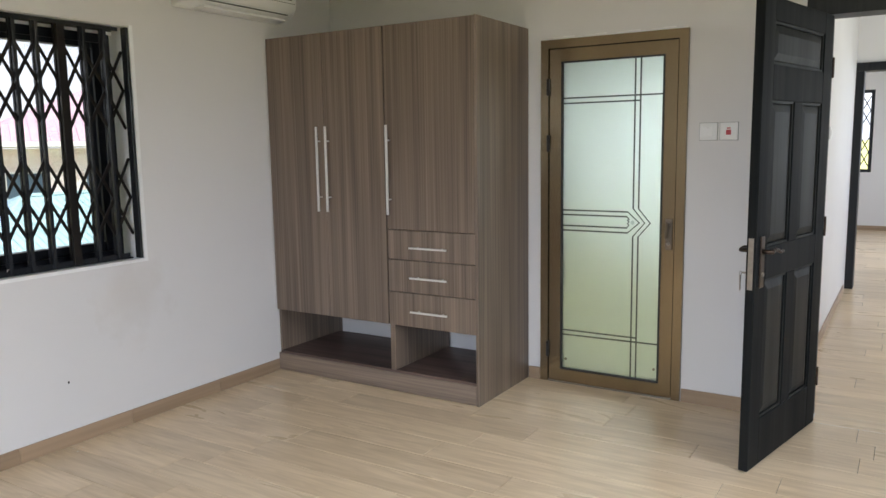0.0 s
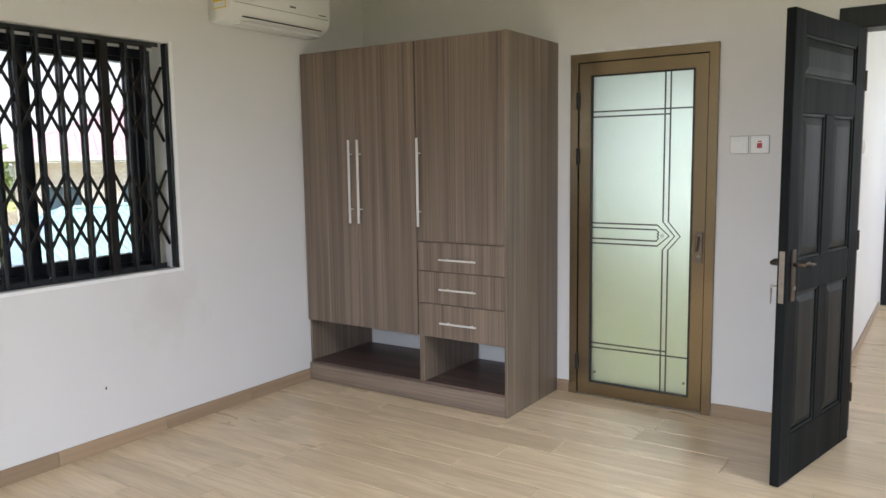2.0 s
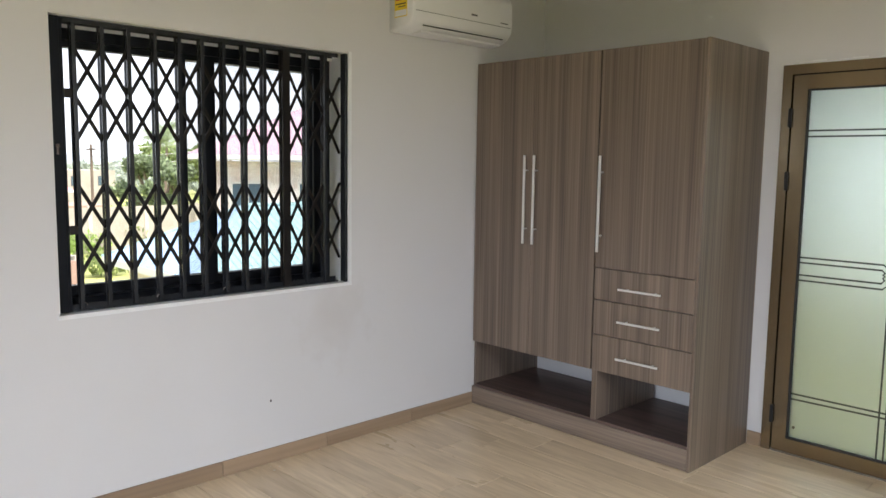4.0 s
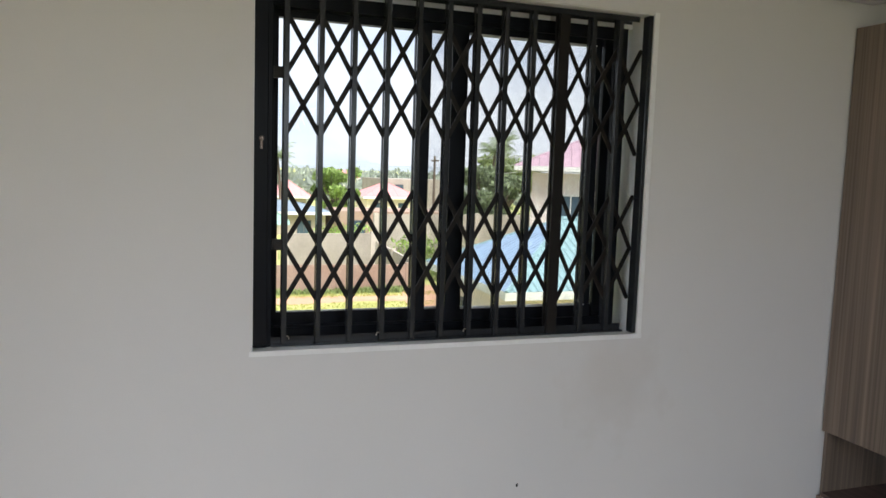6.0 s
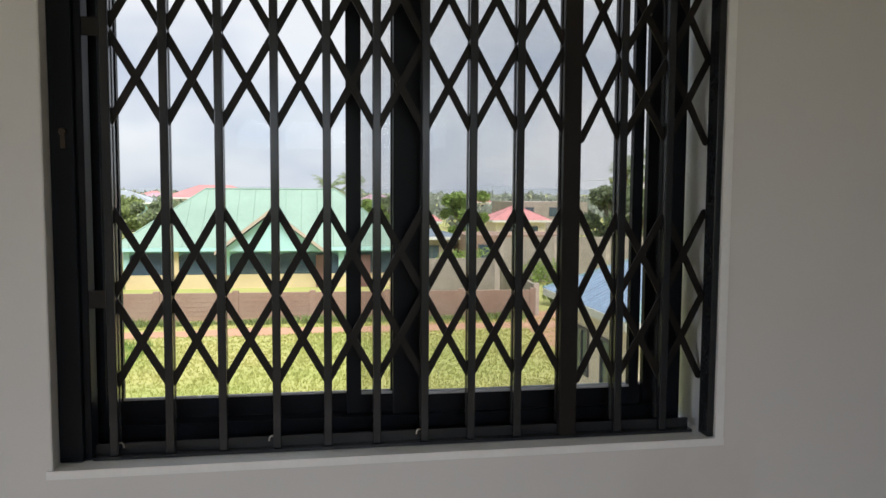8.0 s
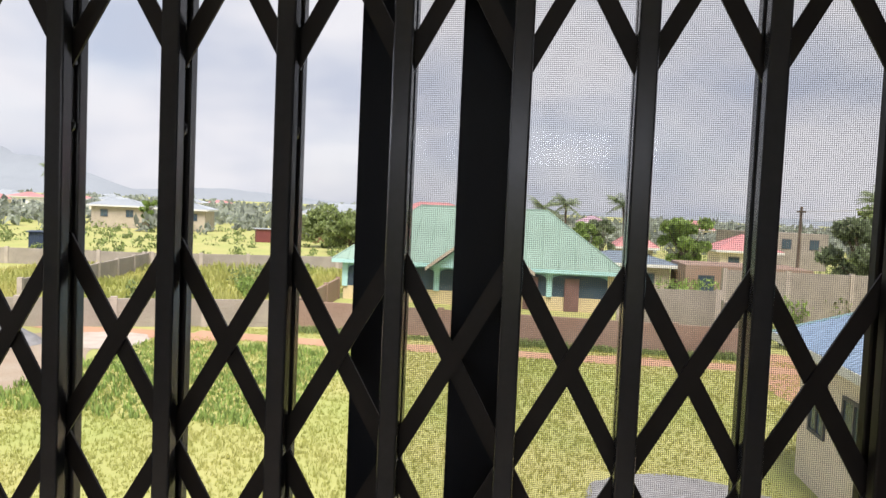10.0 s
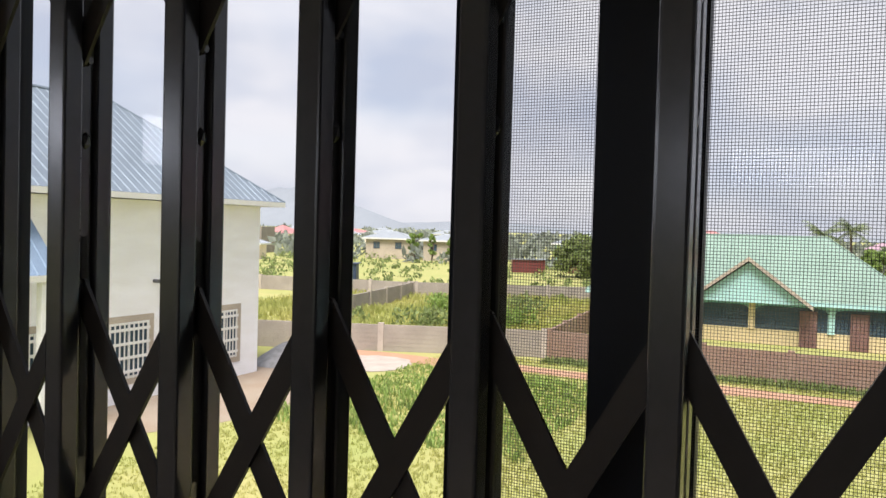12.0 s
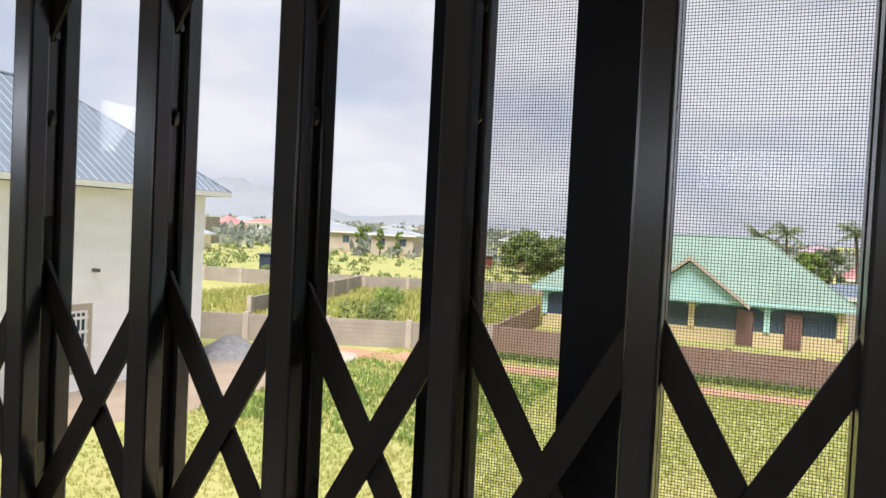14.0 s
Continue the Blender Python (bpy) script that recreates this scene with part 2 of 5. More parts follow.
M_RED = material("red_switch_rocker", (0.45, 0.02, 0.03), 0.35, vary=0.05)
M_GRILLE = material("black_satin_steel_paint", (0.028, 0.030, 0.034), 0.22, vary=0.2, scale=14, grain=120, bump=0.03, spec=0.32)
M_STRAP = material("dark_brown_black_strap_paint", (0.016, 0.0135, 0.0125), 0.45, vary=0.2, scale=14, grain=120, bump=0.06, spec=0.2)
# near-black that paints the shade inside slots and the nail hole
M_GRILLE_SLOT = material("hole_shade_black", (0.004, 0.004, 0.004), 0.9, vary=0.1)
M_ALU = material("black_powder_coated_aluminium", (0.008, 0.0095, 0.0135), 0.4, vary=0.1, scale=6, grain=200, bump=0.04, spec=0.12)
M_BEAD = material("grey_glazing_bead", (0.55, 0.56, 0.58), 0.4, vary=0.1, scale=20, grain=200)
M_MESH = material("grey_insect_mesh", (0.12, 0.12, 0.125), 0.95, vary=0.1, spec=0.05)
M_PANE = glass("clear_window_glass", 0.0, (1.0, 1.0, 1.0), 1.12)
M_CHIP = material("white_plaster_chip", (0.75, 0.73, 0.68), 0.9, vary=0.1)
M_BATHWALL = material("pale_green_bathroom_wall", (0.74, 0.78, 0.70), 0.5, vary=0.04, scale=2)
M_BATHTILE = material("cream_bathroom_tile", (0.75, 0.71, 0.47), 0.3, vary=0.06, scale=3)

# ---- mesh helpers ----


def box(bm, x0, x1, y0, y1, z0, z1, m=None):
    """An axis-aligned block, turned by m where given."""
    vs = [bm.verts.new((x, y, z)) for x in (x0, x1) for y in (y0, y1) for z in (z0, z1)]
    for f in ((0, 1, 3, 2), (4, 6, 7, 5), (0, 4, 5, 1), (2, 3, 7, 6), (0, 2, 6, 4), (1, 5, 7, 3)):
        bm.faces.new([vs[i] for i in f])
    if m is not None:
        bmesh.ops.transform(bm, matrix=m, verts=vs)
    return vs


def soft_box(x0, x1, y0, y1, z0, z1, bevel=0.003, segments=2):
    bm = bmesh.new()
    box(bm, x0, x1, y0, y1, z0, z1)
    bmesh.ops.bevel(bm, geom=bm.edges[:], offset=bevel, segments=segments, profile=0.5, affect="EDGES")
    return bm


def tube(bm, a, b, r0, r1=None, sides=8):
    """A round bar from a to b."""
    a, b = Vector(a), Vector(b)
    r1 = r0 if r1 is None else r1
    q = (b - a).to_track_quat("Z", "Y")
    rings = []
    for c, r in ((a, r0), (b, r1)):
        rings.append([bm.verts.new(c + q @ Vector((r * math.cos(i * math.tau / sides), r * math.sin(i * math.tau / sides), 0))) for i in range(sides)])
    for i in range(sides):
        j = (i + 1) % sides
        bm.faces.new((rings[0][i], rings[0][j], rings[1][j], rings[1][i]))
    bm.faces.new(rings[0][::-1])
    bm.faces.new(rings[1])


def strap(bm, a, b, width, y0, y1):
    """A flat bar in the x-z plane with rounded ends, from a to b (x, z)."""
    a, b = Vector(a), Vector(b)
    d = (b - a).normalized()
    s = Vector((-d.y, d.x)) * width / 2
    e = d * width * 0.35
    out = [a + s, a + s * 0.5 - e, a - s * 0.5 - e, a - s, b - s, b - s * 0.5 + e, b + s * 0.5 + e, b + s]
    front, back = [bm.verts.new((p.x, y0, p.y)) for p in out], [bm.verts.new((p.x, y1, p.y)) for p in out]
    bm.faces.new(front)
    bm.faces.new(back[::-1])
    for i in range(8):
        j = (i + 1) % 8
        bm.faces.new((front[j], front[i], back[i], back[j]))


def finish(bm, name, mat, smooth=False):
    bmesh.ops.recalc_face_normals(bm, faces=bm.faces[:])
    me = bpy.data.meshes.new(name)
    bm.to_mesh(me)
    bm.free()
    me.materials.append(mat)
    if smooth:
        me.shade_smooth()
    return me


def thing(name, label, category, group="", kind="", at=None):
    ob = new(name)
    ob.empty_display_size = 0.1
    if at is not None:
        ob.matrix_world = at
    return tagged(ob, label, category, group, kind)


def part(name, bm, mat, parent=None, label="", smooth=False):
    ob = new(name, finish(bm, name, mat, smooth))
    ob.parent = parent
    return tagged(ob, label)


def boxes(*rows):
    bm = bmesh.new()
    for r in rows:
        box(bm, *r)
    return bm


def wall_with_openings(axis, p0, p1, a0, a1, z0, z1, openings):
    """A wall between p0 and p1 across `axis`, from a0 to a1, with openings (u0, u1, v0, v1)."""
    bm = bmesh.new()

    def add(u0, u1, v0, v1):
        if u1 - u0 > 1e-4 and v1 - v0 > 1e-4:
            box(bm, *((p0, p1, u0, u1) if axis == "x" else (u0, u1, p0, p1)), v0, v1)
    u = a0
    for o in sorted(openings):
        add(u, o[0], z0, z1)
        add(o[0], o[1], z0, o[2])
        add(o[0], o[1], o[3], z1)
        u = o[1]
    add(u, a1, z0, z1)
    return bm


def structure(name, bm, mat, label, category, smooth=False):
    return tagged(part(name, bm, mat, None, "", smooth), label, category, "", "structure")


# ---- the rooms ----
ZC = 2.80
WX0, WX1, WZ0, WZ1 = -3.178, -1.672, 0.903, 2.158
GROUND = -4.1

structure("wall_north", wall_with_openings("y", 0.0, 0.225, -5.75, 0.0, -0.12, ZC, [(WX0, WX1, WZ0, WZ1)]), M_WALL,
          "off-white painted bedroom wall with a window opening", "wall")
structure("wall_east", wall_with_openings("x", 0.0, 0.15, -5.30, 0.225, -0.12, ZC, [(-2.533, -1.648, 0.0, 2.12), (-4.215, -3.114, 0.0, 2.221)]), M_WALL,
          "off-white painted wall with two door openings", "wall")
structure("wall_west", wall_with_openings("x", -5.75, -5.60, -5.15, 0.0, -0.12, ZC, [(-3.75, -1.95, 0.93, 2.16)]), M_WALL,
          "plain off-white painted wall with an added opening for fill light", "wall")
structure("wall_south", wall_with_openings("y", -5.30, -5.15, -5.75, 0.0, -0.12, ZC, [(-3.4, -1.4, 0.93, 2.16)]), M_WALL, "plain off-white painted bedroom wall with an added opening for fill light", "wall")
structure("ceiling", boxes((-5.75, 10.1, -6.2, 0.225, ZC, ZC + 0.15)), M_CEIL, "plain white painted ceiling", "ceiling")
structure("floor", boxes((-5.75, 10.1, -6.2, 0.225, -0.12, -0.006)), M_GROUT, "tiled floor with narrow brown grout joints", "floor")
structure("wall_bathroom_north", boxes((0.15, 2.4, -1.55, -1.40, -0.006, ZC)), M_BATHWALL, "pale green-white bathroom wall", "wall")
structure("wall_bathroom_east", wall_with_openings("x", 2.2, 2.35, -2.75, -1.55, -0.006, ZC, [(-2.45, -1.75, 1.45, 2.05)]), M_BATHWALL, "pale green-white bathroom wall with a small added opening", "wall")
structure("wall_hall_north", boxes((0.15, 4.246, -3.084, -2.75, -0.006, ZC)), M_WALL, "off-white painted hall wall", "wall")
structure("wall_hall_east", wall_with_openings("x", 4.246, 4.396, -6.2, -1.0, -0.006, ZC, [(-4.10, -3.057, 0.0, 2.229)]), M_WALL, "off-white hall wall with a doorway", "wall")
structure("wall_hall_south", wall_with_openings("y", -6.2, -6.05, 0.15, 10.05, -0.006, ZC, [(1.6, 3.2, 0.9, 2.2), (6.0, 7.5, 0.9, 2.2)]), M_WALL, "off-white hall wall with unseen window openings", "wall")
structure("wall_far_room_north", boxes((4.396, 9.9, -1.60, -1.45, -0.006, ZC)), M_WALL, "off-white wall of the room past the hall", "wall")
structure("wall_far_room_east", wall_with_openings("x", 9.9, 10.05, -6.05, -1.45, -0.006, ZC, [(-3.02, -1.85, 0.95, 2.28)]), M_WALL, "off-white end wall of the room past the hall", "wall")
structure("bathroom_tiling", boxes((0.16, 2.19, -2.745, -1.56, -0.0055, 0.002), (0.18, 2.19, -1.556, -1.551, 0.0, 0.95), (2.193, 2.198, -2.74, -1.557, 0.0, 0.95)), M_BATHTILE, "cream tiles low on the bathroom walls", "wall tiles")

# plaster lining of the window's opening
bm = boxes((WX0 - 0.010, WX1 + 0.020, -0.005, -0.0008, WZ0 - 0.014, WZ0 + 0.004), (WX1 - 0.0035, WX1 + 0.018, -0.005, -0.0008, WZ0 + 0.004, WZ1 + 0.006),
           (WX0 + 0.001, WX1 - 0.001, -0.0008, 0.222, WZ0 + 0.001, WZ0 + 0.004), (WX0 + 0.001, WX1 - 0.001, 0.001, 0.222, WZ1 - 0.004, WZ1 - 0.001),
           (WX1 - 0.0035, WX1 - 0.0008, -0.0008, 0.222, WZ0 + 0.004, WZ1 - 0.004), (WX0 + 0.0006, WX0 + 0.002, 0.001, 0.222, WZ0 + 0.004, WZ1 - 0.004),
           (WX0 + 0.003, WX1 - 0.0045, 0.146, 0.221, 2.1225, WZ1 - 0.0045))
structure("window_reveal", bm, M_REVEAL, "rough white plaster lining of the window opening", "window reveal")

# skirting tiles
for tag, mat, rows in (
    ("north", M_SKIRT, [(x0, min(x0 + 0.626, -0.668), -0.012, -0.0005) for x0 in [-5.594 + 0.628 * i for i in range(8)]]),
    ("east", M_SKIRT_Y, [(-0.012, -0.0005, -1.644, -1.566), (-0.012, -0.0005, -3.110, -2.537), (-0.012, -0.0005, -5.14, -4.22)]),
    ("west", M_SKIRT_Y, [(-5.5995, -5.588, -0.64 - 0.628 * i, -0.014 - 0.628 * i) for i in range(8)]),
    ("south", M_SKIRT, [(-5.586 + 0.628 * i, -4.96 + 0.628 * i, -5.1495, -5.138) for i in range(8)]),
    ("hall", M_SKIRT, [(0.16 + 0.628 * i, 0.786 + 0.628 * i, -3.096, -3.0845) for i in range(6)]),
    ("far_room", M_SKIRT_Y, [(9.888, 9.8995, -2.2 - 0.628 * (i + 1), -2.202 - 0.628 * i) for i in range(4)]),
):
    base = thing("baseboard_" + tag, "brown wood-look tile skirting along the wall's foot", "baseboard", "", "structure")
    for x0, x1, y0, y1 in rows:
        if x1 - x0 > 0.01 or y1 - y0 > 0.01:
            part("skirting_tile", soft_box(x0, x1, y0, y1, 0.0, 0.078, 0.0015, 1), mat, base)

# ---- window: steel folding grille, aluminium sashes, insect mesh ----
YF0, YF1, YR0, YR1 = 0.050, 0.067, 0.080, 0.096
grille = thing("window_grille", "black painted folding steel lattice grille, closed across the window", "window grille")
BARS = [-3.066, -2.948, -2.834, -2.7155, -2.601, -2.489, -2.378, -2.267, -2.155, -2.030, -1.903, -1.785]


def channel(x0, x1, y0, y1, z0, z1):
    return soft_box(x0, x1, y0, y1, z0, z1, 0.002, 2)


frame_bm = boxes((WX0 + 0.003, WX0 + 0.052, 0.040, 0.110, WZ0 + 0.006, WZ1 - 0.006), (WX0 + 0.052, WX0 + 0.068, 0.050, 0.10, WZ0 + 0.006, WZ1 - 0.006))
bmesh.ops.bevel(frame_bm, geom=frame_bm.edges[:], offset=0.002, segments=1, affect="EDGES")
part("lock_stile", frame_bm, M_ALU, grille)
part("end_post", channel(WX1 - 0.021, WX1 - 0.004, 0.002, 0.046, WZ0 + 0.006, WZ1 - 0.006), M_GRILLE, grille)
part("top_rail", boxes((WX0 + 0.069, WX1 - 0.037, 0.046, 0.049, WZ1 - 0.026, WZ1 - 0.006), (WX0 + 0.069, WX1 - 0.037, 0.099, 0.102, WZ1 - 0.026, WZ1 - 0.006),
                       (WX0 + 0.069, WX1 - 0.037, 0.049, 0.099, WZ1 - 0.010, WZ1 - 0.006)), M_GRILLE, grille)
part("bottom_rail", boxes((WX0 + 0.069, WX1 - 0.037, 0.046, 0.102, WZ0 + 0.005, WZ0 + 0.012), (WX0 + 0.069, WX1 - 0.037, 0.070, 0.078, WZ0 + 0.012, WZ0 + 0.034)), M_GRILLE, grille)
ZB, ZT = WZ0 + 0.013, WZ1 - 0.011
for i, x in enumerate(BARS):
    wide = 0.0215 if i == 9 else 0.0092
    # the wide bar takes the darker strap paint, so its shade is in the colour
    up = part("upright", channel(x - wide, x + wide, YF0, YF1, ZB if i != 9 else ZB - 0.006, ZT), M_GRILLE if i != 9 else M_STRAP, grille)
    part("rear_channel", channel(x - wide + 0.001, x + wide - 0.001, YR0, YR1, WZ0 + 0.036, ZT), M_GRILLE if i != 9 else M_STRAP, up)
    web = boxes((x - 0.004, x + 0.004, YF1, YR0, WZ0 + 0.036, ZT))
    part("web", web, M_GRILLE, up)
    for z0, z1 in ((1.04, 1.27), (1.325, 1.50), (1.665, 1.80), (1.84, 2.02)):
        # black strips on the web paint the slots' inner shade; nothing is cut
        part("slot", boxes((x - 0.0046, x - 0.004, 0.0705, 0.0765, z0, z1), (x + 0.004, x + 0.0046, 0.0705, 0.0765, z0, z1)), M_GRILLE_SLOT, up)
    for z in (1.262, 1.462, 1.638, 1.842):
        rivet = bmesh.new()
        tube(rivet, (x + 0.0035, 0.0735, z), (x + 0.0085, 0.0735, z), 0.0042, 0.003, 7)
        part("rivet", rivet, M_GRILLE, up)
    for z in (1.575, 1.135, 1.945):
        weld = bmesh.new()
        bmesh.ops.create_icosphere(weld, subdivisions=1, radius=0.0048, matrix=pose(x + 0.006, 0.072, z) @ Matrix.Diagonal((0.8, 1, 1.5, 1)))
        part("weld", weld, M_GRILLE, up)
LEFT_ROWS = ((1.062, 1.262), (1.262, 1.462), (1.638, 1.842), (1.842, 2.046))
RIGHT_ROWS = ((1.043, 1.247), (1.247, 1.453), (1.622, 1.824), (1.824, 2.026))
spans = list(zip(BARS[:8], BARS[1:9])) + [(BARS[8], -2.043), (-2.004, BARS[10]), (BARS[10], BARS[11]), (BARS[11], WX1 - 0.010)]
for i, (xa, xb) in enumerate(spans):
    for z0, z1 in LEFT_ROWS if i < 9 else RIGHT_ROWS:
        a = bmesh.new()
        strap(a, (xa, z0), (xb, z1), 0.017, 0.0682, 0.0712)
        part("lattice_strap", a, M_STRAP, grille)
        a = bmesh.new()
        strap(a, (xa, z1), (xb, z0), 0.017, 0.0716, 0.0746)
        part("lattice_strap", a, M_STRAP, grille)
for z in (1.842, 1.262):
    part("lug", boxes((WX0 + 0.069, BARS[0] - 0.010, 0.052, 0.064, z - 0.019, z + 0.019)), M_STRAP, grille)
ln = bmesh.new()
tube(ln, (WX0 + 0.030, 0.034, 1.62), (WX0 + 0.030, 0.040, 1.62), 0.007, 0.009, 10)
box(ln, WX0 + 0.026, WX0 + 0.034, 0.035, 0.040, 1.585, 1.62)
part("keyhole_cover", ln, M_DARKBRONZE, grille)
hooks = bmesh.new()
for x in (BARS[3] - 0.012, BARS[0] + 0.012, BARS[6] - 0.012):
    for k in range(6):
        a0, a1 = math.pi * k / 6, math.pi * (k + 1) / 6
        tube(hooks, (x + 0.007 * math.cos(a0), 0.058, WZ0 + 0.028 + 0.012 * math.sin(a0)), (x + 0.007 * math.cos(a1), 0.058, WZ0 + 0.028 + 0.012 * math.sin(a1)), 0.0018, None, 6)
part("wire_hooks", hooks, M_LOCKPLATE, grille)

window = thing("window_1", "black aluminium sliding window with clear glass and an insect screen", "window", "", "structure")
Y0, Y1 = 0.138, 0.215
part("window_frame", boxes((WX0 + 0.004, WX0 + 0.075, Y0, Y1, WZ0 + 0.006, 2.122), (WX1 - 0.062, WX1 - 0.028, Y0, Y1, WZ0 + 0.006, 2.122),
                           (WX0 + 0.075, WX1 - 0.062, Y0, Y1, WZ0 + 0.006, WZ0 + 0.052), (WX0 + 0.075, WX1 - 0.062, Y0, Y1, 2.075, 2.122)), M_ALU, window)


def sash(x0, x1, y0, y1, left, right, name, fill):
    z0, z1 = WZ0 + 0.053, 2.074
    s = part(name, boxes((x0, x0 + left, y0, y1, z0, z1), (x1 - right, x1, y0, y1, z0, z1), (x0 + left, x1 - right, y0, y1, z0, 1.002), (x0 + left, x1 - right, y0, y1, 2.048, z1)), M_ALU, window)
    ym = (y0 + y1) / 2
    if fill:
        g = part("pane", boxes((x0 + left - 0.004, x1 - right + 0.004, ym - 0.002, ym + 0.002, 0.998, 2.052)), M_PANE, s)
        g.visible_shadow = False
    bead = part("bead", boxes((x0 + left, x1 - right, y0 - 0.004, y0 + 0.004, 1.0025, 1.0075), (x0 + left, x1 - right, y0 - 0.004, y0 + 0.004, 2.042, 2.0475)), M_BEAD, s)
    return s


sash(WX0 + 0.076, -2.379, 0.1870, 0.2050, 0.026, 0.066, "left_sash", True)
sash(-2.443, -1.809, 0.1470, 0.1650, 0.064, 0.027, "right_sash", True)
part("interlock", boxes((-1.797, WX1 - 0.0625, 0.147, 0.165, WZ0 + 0.053, 2.074)), M_ALU, window)
screen = sash(-2.555, WX1 - 0.064, 0.1670, 0.1850, 0.036, 0.050, "screen_sash", False)
v, f = [], []
SX0, SX1, SZ0, SZ1, YM, WR = -2.519, WX1 - 0.114, 1.002, 2.048, 0.176, 0.00016
PITCH = 0.00212


def wire(a, b, axis):
    n0 = len(v)
    for p in (a, b):
        for dx, dy in ((-WR, -WR), (WR, -WR), (WR, WR), (-WR, WR)):
            v.append((p[0] + dx, YM + dy, p[1]) if axis == "z" else (p[0], YM + dy, p[1] + dx))
    for q in range(4):
        f.append((n0 + q, n0 + (q + 1) % 4, n0 + 4 + (q + 1) % 4, n0 + 4 + q))


x = SX0
while x < SX1:
    wire((x, SZ0), (x, SZ1), "z")
    x += PITCH
z = SZ0
while z < SZ1:
    wire((SX0, z), (SX1, z), "x")
    z += PITCH
me = bpy.data.meshes.new("insect_mesh")
me.from_pydata(v, [], f)
me.materials.append(M_MESH)
mesh_ob = new("insect_mesh", me)
mesh_ob.parent = screen
tagged(mesh_ob, "fine grey woven insect mesh", "", "", "stuff")

# added west window behind the camera, for the fill light, and the far room's window
for nm, x0, x1, y0, y1, z0, z1 in (("added_west_window", -5.70, -5.64, -3.75, -1.95, 0.93, 2.16), ("window_3", 9.95, 10.0, -3.02, -1.85, 0.95, 2.28)):
    w = thing(nm, "black aluminium window frame with a mullion", "window", "", "structure")
    t, ym = 0.05, (y0 + y1) / 2
    part("window_frame", boxes((x0, x1, y0, y0 + t, z0, z1), (x0, x1, y1 - t, y1, z0, z1), (x0, x1, y0 + t, y1 - t, z0, z0 + t), (x0, x1, y0 + t, y1 - t, z1 - t, z1), (x0, x1, ym - 0.02, ym + 0.02, z0 + t, z1 - t)), M_ALU, w)
far_grille = thing("window_grille", "black steel lattice grille in the window past the hall", "window grille")
GY0, GY1, GZ0, GZ1 = -3.018, -1.852, 0.952, 2.278
part("grille_frame", boxes((9.902, 9.935, GY0, GY0 + 0.05, GZ0, GZ1), (9.902, 9.935, GY1 - 0.05, GY1, GZ0, GZ1), (9.902, 9.935, GY0 + 0.05, GY1 - 0.05, GZ0, GZ0 + 0.03), (9.902, 9.935, GY0 + 0.05, GY1 - 0.05, GZ1 - 0.03, GZ1)), M_GRILLE, far_grille)
for i in range(1, 9):
    y = GY0 + 0.05 + 0.1184 * i
    part("upright", boxes((9.905, 9.918, y - 0.009, y + 0.009, GZ0 + 0.03, GZ1 - 0.03)), M_GRILLE, far_grille)
for i in range(9):
    for z0, z1 in ((1.05, 1.28), (1.28, 1.51), (1.72, 1.95), (1.95, 2.18)):
        ya, yb = GY0 + 0.05 + 0.1184 * i, GY0 + 0.05 + 0.1184 * (i + 1)
        a = bmesh.new()
        tube(a, (9.922, ya, z0), (9.922, yb, z1), 0.008, None, 4)
        part("lattice_strap", a, M_GRILLE, far_grille)
        a = bmesh.new()
        tube(a, (9.929, ya, z1), (9.929, yb, z0), 0.008, None, 4)
        part("lattice_strap", a, M_GRILLE, far_grille)

# ---- wardrobe ----
ward = thing("wardrobe", "brown wood-grain laminate wardrobe with three drawers and open base shelves", "wardrobe")
FX, BX, YE = -0.666, -0.004, -1.562
T = 0.018
part("side_panel", soft_box(FX - 0.000, BX, YE, YE + T, 0.0, 2.20, 0.0015, 1), M_LAM, ward)
part("side_panel", soft_box(FX + 0.02, BX, -0.004 - T, -0.004, 0.0, 2.195, 0.0015, 1), M_LAM, ward)
part("top_panel", soft_box(FX + 0.02, BX, YE + T, -0.004 - T, 2.175, 2.195, 0.0015, 1), M_LAM_H, ward)
part("plinth", soft_box(FX, FX + 0.02, YE + T + 0.0005, -0.005, 0.004, 0.120, 0.002, 1), M_LAM_H, ward)
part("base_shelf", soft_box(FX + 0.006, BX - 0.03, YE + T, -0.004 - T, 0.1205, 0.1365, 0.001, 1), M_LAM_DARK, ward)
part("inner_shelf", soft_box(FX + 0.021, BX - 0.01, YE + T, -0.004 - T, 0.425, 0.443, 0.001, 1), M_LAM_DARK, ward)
part("divider", soft_box(FX + 0.002, BX - 0.03, -0.979, -0.943, 0.1370, 0.4245, 0.0015, 1), M_LAM, ward)
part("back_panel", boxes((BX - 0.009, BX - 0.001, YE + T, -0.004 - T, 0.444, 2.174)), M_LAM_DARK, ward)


def bar_handle(parent, y0, y1, z0, z1, label):
    """A flat satin steel bar on two short posts, upright or level."""
    bm = bmesh.new()
    upright = abs(z1 - z0) > abs(y1 - y0)
    half = 0.0068 if upright else 0.0055
    ya, yb = ((y0 + y1) / 2 - half, (y0 + y1) / 2 + half) if upright else sorted((y0, y1))
    za, zb = sorted((z0, z1)) if upright else (z0 - half, z0 + half)
    box(bm, FX - 0.040, FX - 0.030, ya, yb, za, zb)
    bmesh.ops.bevel(bm, geom=bm.edges[:], offset=0.0012, segments=2, profile=0.5, affect="EDGES")
    for k in (0.17, 0.83):
        y, z = y0 + (y1 - y0) * k, z0 + (z1 - z0) * k
        tube(bm, (FX - 0.034, y, z), (FX - 0.0005, y, z), 0.0042, None, 8)
    part("handle", bm, M_STEEL, parent, label)


